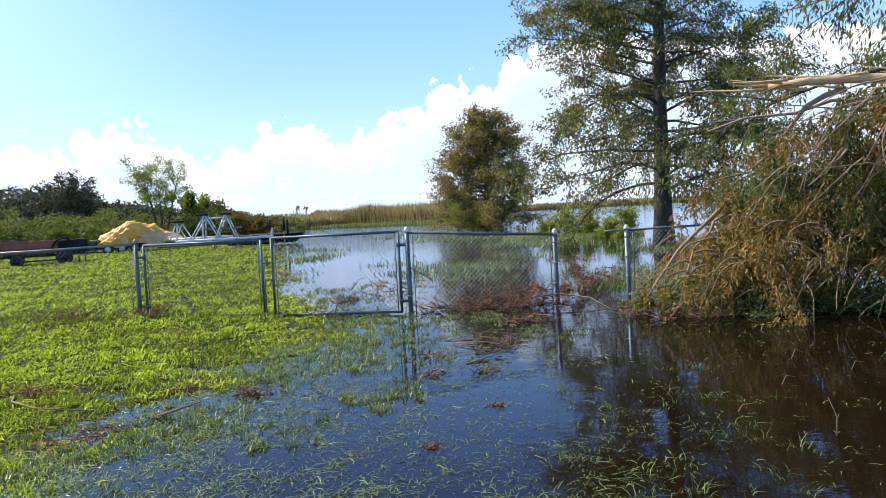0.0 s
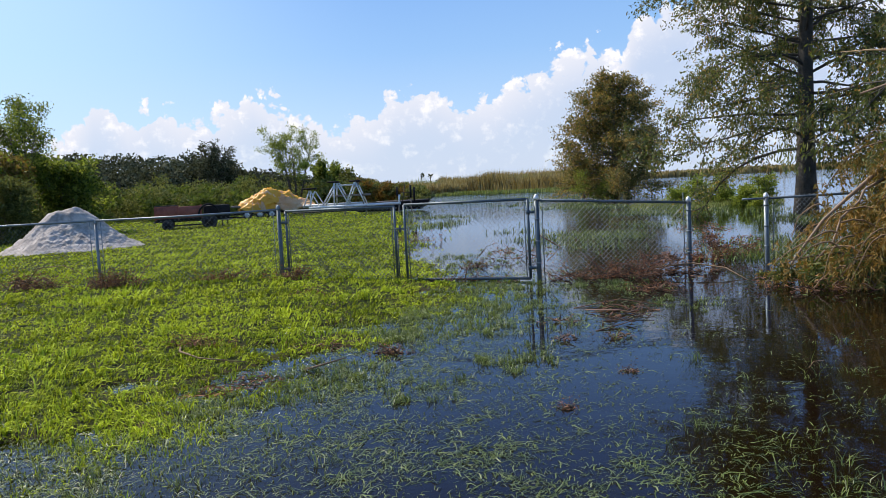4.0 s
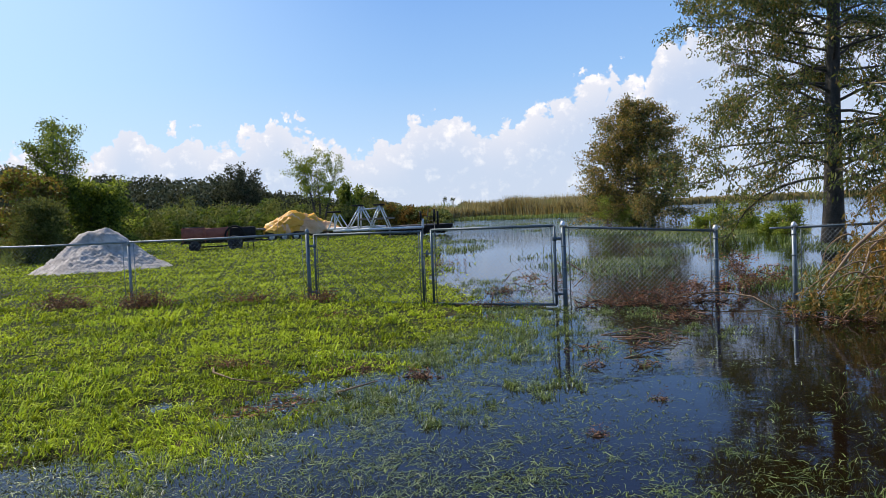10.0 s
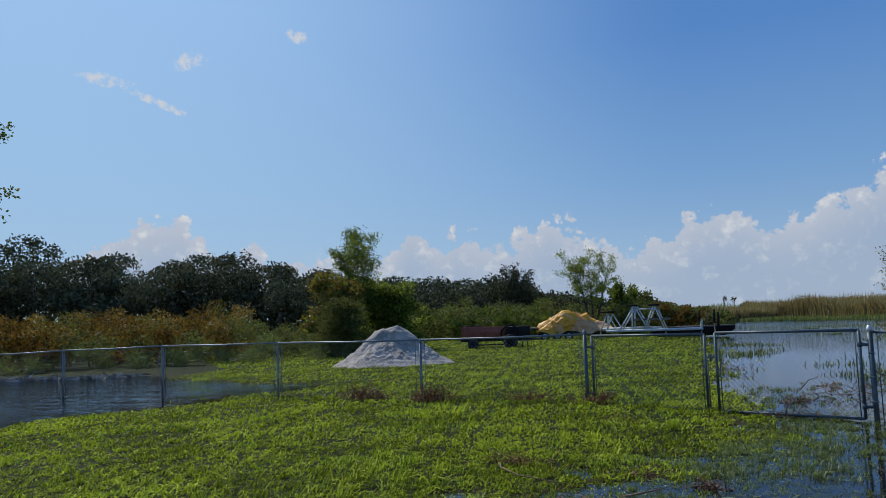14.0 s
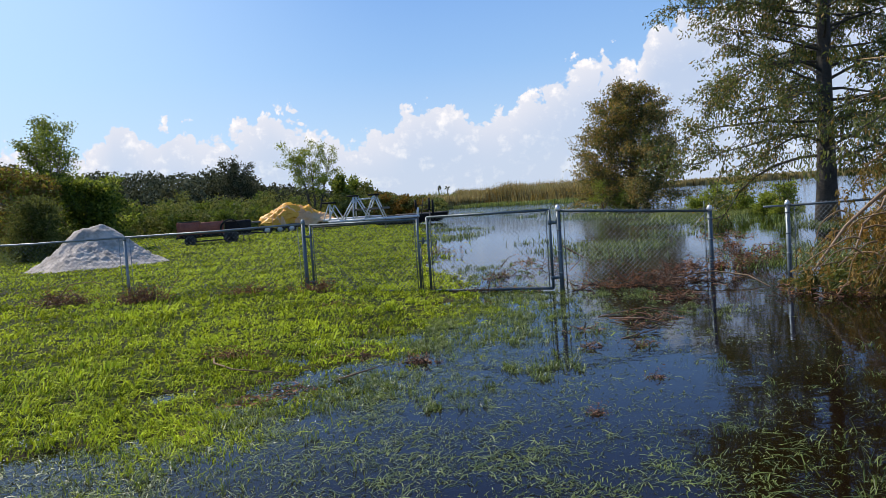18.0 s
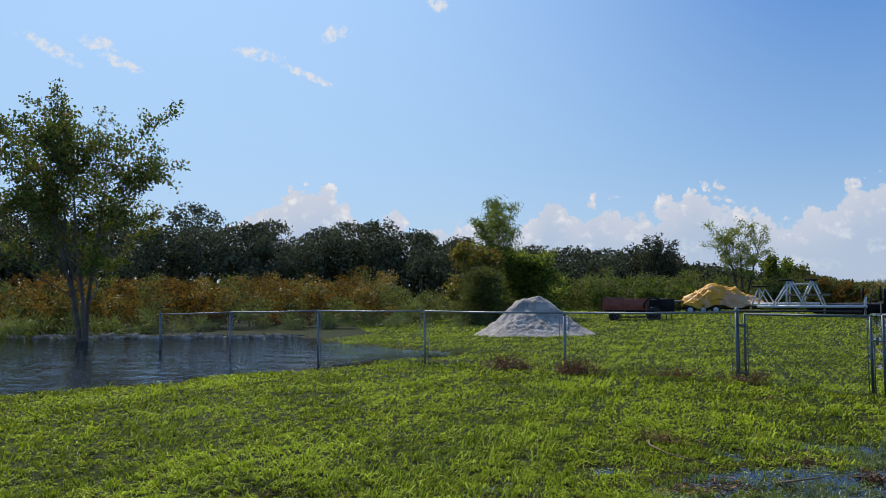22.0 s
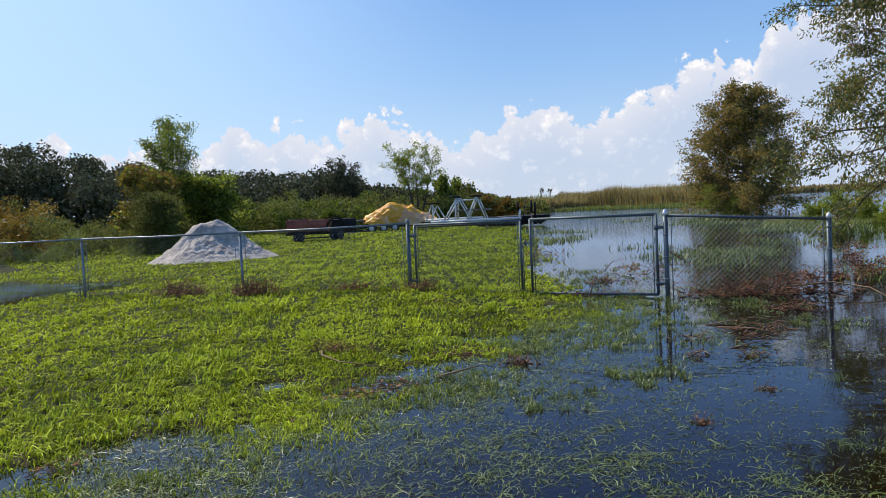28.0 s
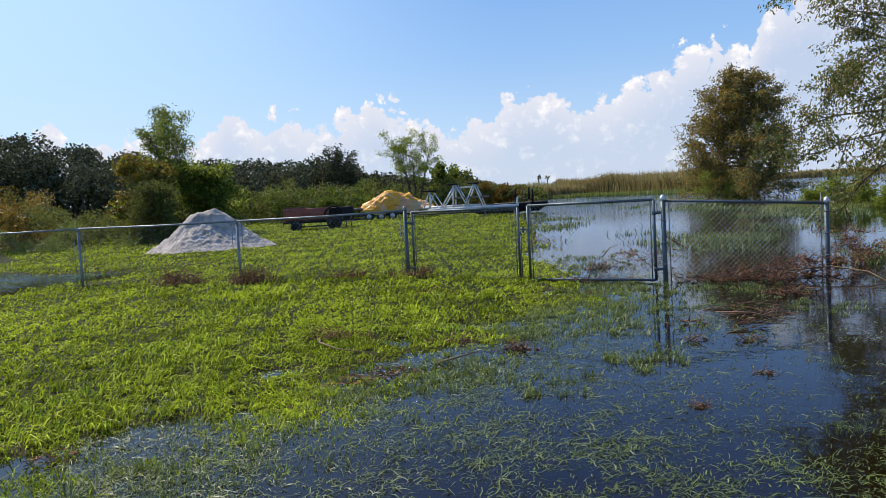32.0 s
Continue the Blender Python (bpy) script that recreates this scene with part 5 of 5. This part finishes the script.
def fallen_limb():
    """A cypress limb torn off and hanging from its tree down over the fence into the water."""
    rng = np.random.default_rng(77)
    t = thing("fallen_limb", "broken cypress limb with wilting brown-green foliage hanging over the fence", "fallen limb")
    a, b = np.array([4.75, 9.25, 2.62]), np.array([7.6, 8.3, 2.62])
    line = np.array([a + (b - a) * q + [0, 0, 0.03 * math.sin(q * 9)] for q in np.linspace(0, 1, 8)])
    part("broken_end", Pile().tube(line, np.linspace(0.04, 0.085, 8), 8), RAWWOOD, t, "torn pale orange heartwood")
    for k in range(26):
        q = rng.uniform(0, 0.75)
        s = a + (b - a) * q + rng.normal(size=3) * 0.05
        part("splinter", Pile().tube(bough(rng, s, (-0.95, 0.28 + rng.normal() * 0.1, 0.02 + rng.normal() * 0.12), rng.uniform(0.3, 0.9), 0, 0.04, 3), np.linspace(0.02, 0.003, 4), 4), RAWWOOD, t)
    wood, fol, wil, gre = Pile(), [], [], []
    # heavy arms that hang from the break to the water
    arms = []
    for s, e, r in (((5.5, 9.0, 2.6), (4.55, 9.3, 1.65), 0.06), ((6.1, 9.0, 2.4), (5.0, 9.3, 1.7), 0.05), ((6.6, 8.7, 2.6), (6.1, 8.6, 1.3), 0.055), ((7.0, 8.8, 2.3), (5.6, 9.5, 1.9), 0.05),
                    ((4.55, 9.9, 1.32), (3.25, 9.75, 0.05), 0.045), ((4.5, 9.9, 1.2), (3.55, 9.4, 0.25), 0.03), ((7.2, 8.8, 2.0), (6.3, 9.0, 0.5), 0.05), ((6.9, 9.6, 2.5), (4.4, 10.3, 2.2), 0.05)):
        s, e = np.array(s), np.array(e)
        mid = [s + (e - s) * q + np.array([0, 0, 0.12 * math.sin(q * 3.14)]) + rng.normal(size=3) * 0.03 for q in np.linspace(0, 1, 6)]
        part("arm", Pile().tube(mid, np.linspace(r * 0.62, r * 0.25, 6), 7), PALEWOOD, t, "pale stripped branch", smooth=True)
        arms.append(np.array(mid))
    for k in range(420):
        x = 4.15 + 5.4 * rng.uniform(0, 1) ** 0.95
        y = 12.4 - 0.42 * x - rng.uniform(0, 1) ** 1.5 * 1.6 + rng.normal() * 0.1
        lid = np.interp(x, [3.7, 4.2, 4.6, 5.1, 5.6, 9.6], [0.2, 0.45, 1.1, 2.1, 2.6, 3.0])
        z = lid * rng.uniform(0.15, 1.0) ** 0.7
        way = (-0.35 + rng.normal() * 0.5, -0.25 + rng.normal() * 0.5, -0.15 + rng.normal() * 0.35)
        ln = rng.uniform(0.5, 1.3)
        w = bough(rng, (x, y, z), way, ln, 0.16, 0.14, 6)
        w[:, 2] = np.maximum(w[:, 2], 0.02)
        wood.tube(w, np.linspace(rng.uniform(0.006, 0.017), 0.003, 7), 4, False)
        (wil if rng.uniform() < 0.55 else gre).append(w[1:])
    tagged(part("twigs", wood, TWIG, t), kind="stuff")
    def curtain(pts, strings, each, drop, size, wide):
        """Strings of needles that hang from the twigs."""
        i = np.repeat(rng.integers(0, len(pts), strings), each)
        root = np.repeat(rng.normal(size=(strings, 3)) * [0.10, 0.10, 0.06], each, 0)
        way = np.repeat(rng.normal(size=(strings, 3)) * [0.28, 0.28, 0.1] + [-0.08, -0.05, -1.0], each, 0)
        u = rng.uniform(0, 1, len(i))[:, None] * np.repeat(rng.uniform(0.4, 1.2, strings) * drop, each)[:, None]
        at = pts[i] + root + way * u + rng.normal(size=(len(i), 3)) * 0.012
        at[:, 2] = np.maximum(at[:, 2], 0.05)
        return Pile().leaves(at, way * 0.8 + rng.normal(size=(len(i), 3)) * 0.55, size, wide, rng)

    part("foliage", curtain(np.concatenate(wil), 9500, 14, 0.30, 0.075, 0.018), WILTED, t, "wilted rust and olive needle sprays")
    part("foliage", curtain(np.concatenate(gre), 6800, 13, 0.26, 0.075, 0.018), CYPRESS, t, "green needle sprays")
    for k in range(46):
        s = np.array([rng.uniform(4.7, 7.4), 0, rng.uniform(1.5, 2.6)])
        s[1] = 10.75 - 0.42 * s[0] + rng.normal() * 0.12
        part("bare_branch", Pile().tube(bough(rng, s, (-0.8 + rng.normal() * 0.3, -0.15 + rng.normal() * 0.25, -0.45 + rng.normal() * 0.35), rng.uniform(0.5, 1.5), 0.05, 0.13, 7), np.linspace(rng.uniform(0.006, 0.015), 0.003, 8), 5, False), PALEWOOD, t)
    # low green skirt at the water and bare looping twigs
    n = 16000
    at = np.stack([rng.uniform(3.2, 6.4, n), 0 * np.arange(n), np.abs(rng.normal(0, 0.12, n)) + 0.02], 1)
    at[:, 1] = 11.2 - 0.48 * at[:, 0] + rng.normal(0, 0.16, n)
    at = at[(wave(at[:, 0], at[:, 1], 0.22, 3) > -0.1)]
    part("skirt", Pile().leaves(at, rng.normal(size=at.shape) * 0.5 + [-0.2, -0.3, 0.1], 0.10, 0.02, rng), CYPRESS, t, "fresh green sprays at the waterline")
    for k in range(60):
        s = np.array([rng.uniform(3.6, 6.6), 0, rng.uniform(0.15, 1.0)])
        s[1] = 11.05 - 0.48 * s[0] + rng.normal() * 0.15
        part("twig_loop", Pile().tube(bough(rng, s, (rng.normal(), -0.3 + rng.normal() * 0.3, 0.5), rng.uniform(0.5, 1.1), 0.28, 0.12, 8), np.linspace(0.012, 0.004, 9), 4, False), TWIG, t)


fallen_limb()

# the tree that lost the limb stands beyond the picture's edge; its crown hangs in from above
tree("cypress_tree", "bald cypress with a torn limb and drooping green sprays", (10.4, 9.6, -0.3), 19, 13.0, 0.36, 0.27, 40, lambda q: 6.2 * (1 - q) ** 0.5 + 0.6,
     lambda q: 0.05 + 0.45 * q, 0.07, 68000, CYPRESS, GREYBARK, subs=14, spread=0.16, size=0.12, width=0.030, droop=1.8, lean=0.012, extra=(14000, WILTED))


def brush_heap(label, place, size, height, twigs, seed, mat=None, leaves=300, turn=0.0, flat=0.6, shrink=0.62, stalk=0.45, upright=(0.4, 2.2)):
    rng = np.random.default_rng(seed)
    t = thing("brush_heap", label, "brush", (*place, 0.0), turn, group="storm litter")
    w = Pile()
    ends = []
    shrink = 1.0 if leaves > 600 else shrink
    size, height, leaves = (size[0] * shrink, size[1] * shrink), height * (0.3 + 0.7 * shrink), int(leaves * (1.5 * shrink - 0.4) * (1.6 if place[1] < 9 else 1.2))
    for k in range(twigs):
        s = np.array([rng.normal() * size[0] * 0.45, rng.normal() * size[1] * 0.45, rng.uniform(0, 1) ** 2 * height * 0.5])
        a = rng.uniform(0, 6.28)
        b = bough(rng, s, (math.cos(a), math.sin(a) * flat, rng.uniform(*upright) if "weeds" in label or "sticks" in label else rng.uniform(0.0, 0.9)), rng.uniform(0.4, 1.1) * max(size) * stalk, 0.12, 0.2, 5)
        b[:, 2] = np.clip(b[:, 2], 0.0, None)
        w.tube(b, np.linspace(rng.uniform(0.004, 0.011), 0.002, 6), 4, False)
        ends.append(b)
    tagged(part("twig_tangle", w, mat or REDTWIG, t), kind="stuff")
    if leaves:
        pts = np.concatenate(ends)
        i = rng.integers(0, len(pts), leaves)
        at = pts[i] + rng.normal(size=(leaves, 3)) * 0.03
        at[:, 2] = np.maximum(at[:, 2], 0.005)
        tagged(part("dead_leaves", Pile().leaves(at, rng.normal(size=(leaves, 3)) * [1, 1, 0.5], 0.0042 * math.hypot(*place), 0.0009 * math.hypot(*place), rng), DRYLEAF, t), kind="stuff")
    return t


RED = "tangle of wet red-brown twigs and needles caught on the fence"
brush_heap(RED, (1.35, 10.95), (0.9, 0.25), 0.22, 90, 1, leaves=1100)
brush_heap(RED, (2.15, 11.1), (0.5, 0.25), 0.55, 110, 2, leaves=1200)
brush_heap("upright clump of red-brown dead stems in the water", (3.05, 12.6), (0.4, 0.3), 1.1, 70, 3, leaves=1000)
brush_heap("looping red-brown twigs drifted in the water", (3.7, 13.0), (0.8, 0.4), 0.6, 46, 4, leaves=500)
brush_heap("red-brown twigs spread flat on the dark water", (3.55, 8.95), (0.9, 0.5), 0.28, 46, 5, leaves=400)
brush_heap("red-brown twigs spread flat on the dark water", (3.0, 9.35), (0.4, 0.3), 0.25, 20, 6, leaves=160)
brush_heap("bare drifted twigs on the shallow water", (1.2, 8.1), (0.6, 0.35), 0.15, 18, 7, leaves=160)
brush_heap("reddish dead weeds at the foot of a fence post", (-6.2, 11.72), (0.42, 0.2), 0.2, 110, 8, leaves=1500, stalk=0.8, upright=(1.0, 4.0))
brush_heap("dark heap of sticks and dead weeds against the fence", (-7.75, 11.95), (0.5, 0.25), 0.35, 110, 9, leaves=900, stalk=0.75, upright=(0.2, 1.8))
brush_heap("reddish dead weeds along the fence foot", (-4.6, 12.1), (0.5, 0.15), 0.25, 40, 10, leaves=700)
brush_heap("reddish dead weeds beside the gate post", (-3.4, 11.95), (0.4, 0.2), 0.3, 40, 11, leaves=700)
brush_heap("low rusty weed patch in the lawn", (-2.75, 10.2), (0.35, 0.25), 0.18, 26, 12, leaves=400)
brush_heap("low rusty weed patch in the lawn", (-2.3, 10.0), (0.3, 0.2), 0.16, 22, 13, leaves=300)
brush_heap("rusty dead cypress spray lying on the grass", (-2.78, 6.85), (0.35, 0.18), 0.14, 40, 14, leaves=1100)
brush_heap("brown litter washed up at the lawn edge", (-1.65, 6.75), (0.4, 0.15), 0.09, 26, 15, leaves=260)
brush_heap("brown litter washed up at the lawn edge", (-0.97, 6.45), (0.3, 0.09), 0.10, 26, 16, leaves=420)
brush_heap("brown litter washed up in wet grass", (-0.6, 13.0), (0.5, 0.2), 0.2, 30, 17, leaves=300)
brush_heap("dark sticks stranded on the wet grass beyond the gate", (-2.3, 19.5), (1.2, 0.3), 0.25, 40, 18, TWIG, leaves=200)
brush_heap("red-brown cypress twigs lying on drowned grass", (1.75, 9.45), (0.45, 0.25), 0.2, 34, 25, leaves=420, stalk=0.7)
brush_heap("upright rust-red dead stems in the water", (1.05, 7.5), (0.3, 0.2), 0.2, 14, 26, leaves=70, stalk=0.5, upright=(1.0, 3.0))
brush_heap("upright rust-red dead stems in the water", (3.9, 13.2), (0.5, 0.3), 0.8, 34, 27, leaves=260, stalk=0.8)
brush_heap("dark twigs afloat among the drowned grass", (0.55, 7.6), (0.35, 0.15), 0.1, 14, 28, leaves=60)
brush_heap("small clump of dead needles afloat", (0.39, 4.75), (0.14, 0.08), 0.05, 14, 19, leaves=160)
brush_heap("small clump of dead needles afloat", (0.87, 5.6), (0.12, 0.06), 0.05, 10, 20, leaves=90)
brush_heap("small clump of dead needles afloat", (0.5, 6.75), (0.2, 0.1), 0.12, 16, 21, leaves=120)
brush_heap("small clump of dead needles afloat", (0.95, 6.75), (0.25, 0.1), 0.14, 18, 22, leaves=120)
brush_heap("bare drifted twigs behind the gate in water", (0.1, 14.2), (1.2, 0.5), 0.4, 44, 23, leaves=200)
brush_heap("red-brown needles along the gate foot", (-0.6, 11.2), (0.9, 0.12), 0.1, 40, 24, leaves=300)


def stick(label, pts, r, mat=None):
    ob = new("stick", Pile().tube(pts, np.linspace(r, r * 0.4, len(pts)), 6).mesh("stick", mat or TWIG, True))
    tagged(ob, label, "stick", "storm litter")


stick("bare curved stick lying on the grass", [(-2.9, 6.75, 0.06), (-2.75, 6.4, 0.09), (-2.5, 6.2, 0.07), (-2.05, 6.08, 0.05)], 0.011)
stick("pale forked stick at the water's edge", [(-1.55, 5.95, 0.0), (-1.42, 5.85, 0.05), (-1.2, 5.9, 0.1)], 0.013)
stick("arching bare stick out of the brush heap", [(-7.9, 11.9, 0.05), (-7.5, 11.8, 0.42), (-7.0, 11.7, 0.45), (-6.6, 11.6, 0.3)], 0.012)
stick("long pale stick leaning over the fence gap", [(2.0, 11.0, 0.10), (2.5, 10.95, 0.14), (2.85, 10.6, 0.10), (3.0, 10.0, -0.02)], 0.014)
stick("dark stick lying in the shallows", [(0.8, 8.15, 0.02), (1.1, 7.9, 0.05), (1.4, 7.6, 0.02)], 0.007, REDTWIG)
stick("dark stick lying in the shallows", [(0.8, 7.1, 0.0), (1.1, 7.3, 0.03), (1.3, 7.6, 0.05)], 0.006, REDTWIG)
stick("reddish stick lying in the shallows", [(0.7, 8.4, 0.0), (1.2, 8.6, 0.05), (1.6, 8.0, 0.06)], 0.006, REDTWIG)
stick("dark stick leaning on the gate foot", [(-0.65, 11.05, -0.05), (-0.6, 11.1, 0.15), (-0.52, 11.15, 0.32)], 0.012, REDTWIG)
stick("bent stick poking from the water behind the fence", [(0.45, 11.0, 0.62), (0.75, 11.2, 0.42), (0.55, 11.3, 0.22)], 0.013, REDTWIG)
stick("pale dead stem standing in the dark water", [(2.6, 4.4, -0.05), (2.62, 4.42, 0.1), (2.56, 4.4, 0.22)], 0.005)
for k, (x, y) in enumerate(((2.04, 5.54), (3.6, 5.9), (3.4, 6.4), (2.3, 5.0), (2.9, 5.6))):
    stick("short pale stem in the dark water", [(x, y, -0.03), (x + 0.06, y + 0.02, 0.04 + 0.02 * (k % 3)), (x + 0.12, y, 0.05)], 0.004)

# pale scum and cut stalks afloat along the foot of the pond bank
rng = np.random.default_rng(88)
n = 5200
q = rng.uniform(0, 1, n)
x, y = -33.5 + 12.5 * q, 12.0 + 6.2 * q + rng.normal(size=n) * 0.22
keep = wave(x, y, 0.5, 3.0) > 0.1
at = np.stack([x[keep], y[keep], rng.uniform(0.01, 0.05, keep.sum())], 1)
tagged(new("floating_scum", Pile().leaves(at, rng.normal(size=at.shape) * [1, 1, 0.12], 0.30, 0.11, rng, 0.2).mesh("floating_scum", SCUM)), "pale dead stalks and scum afloat along the pond bank", "litter", kind="stuff")

# rushes and shrubs out in the flood
rng = np.random.default_rng(91)
n = 110000
r = 11 * (75 / 11) ** rng.uniform(0, 1, n)
th = np.radians(rng.uniform(-26, 16, n))
x, y = -r * np.sin(th), r * np.cos(th)
patch = wave(x, y, 1.6, 1.0) + 0.8 * wave(x, y * 0.5, 4.0, 6.0)
keep = (ground_z(x, y) < 0.0) & (shore(x, y) > -16) & (patch > 0.3 + rng.uniform(0, 0.7, n)) & (y > 12.2)
x, y, r = x[keep], y[keep], r[keep]
ob = new("marsh_grass", mesh_of("marsh_grass", *blades(x, y, np.full(len(x), -0.05), rng.uniform(0.08, 0.28, len(x)), 0.007 * np.maximum(1, r / 6), rng.uniform(0.2, 1.2, len(x)), rng), SEDGE))
tagged(ob, "patches of grass standing in the flooded field", "grass", kind="stuff")

n = 9000
a = np.radians(rng.uniform(-18.5, -8.5, n))
d = rng.uniform(34, 38, n) + 2.0 * np.sin(a * 60)
x, y = -d * np.sin(a), d * np.cos(a)
ob = new("green_rushes", mesh_of("green_rushes", *blades(x, y, np.full(n, -0.1), rng.uniform(0.12, 0.42, n), np.full(n, 0.025), rng.uniform(0.2, 1.0, n), rng), REED_GREEN))
tagged(ob, "bright green rushes fringing the lake", "reeds", kind="stuff")
for k, (a, d, h, w) in enumerate(((-5.2, 53, 2.0, 1.5), (-6.6, 52.5, 1.2, 1.2), (-13.2, 36, 1.15, 0.85), (-14.6, 35.5, 0.9, 0.8), (-11.8, 37, 0.7, 0.7), (-17.2, 33, 1.2, 0.6), (-16.2, 34, 0.7, 0.6))):
    tree("lake_shrub", "arching light green shrub standing in the lake", polar(a, d, -0.1), 200 + k, h, 0.05, 0.05, 24, lambda q: w * (1 - 0.5 * q), lambda q: 0.5 + 0.4 * q, 0.03, 2600, LEAF_LIGHT, TWIG, stems=4, subs=5, spread=0.14, size=0.14, width=0.045, droop=0.0, category="shrub", group="lake shrubs")
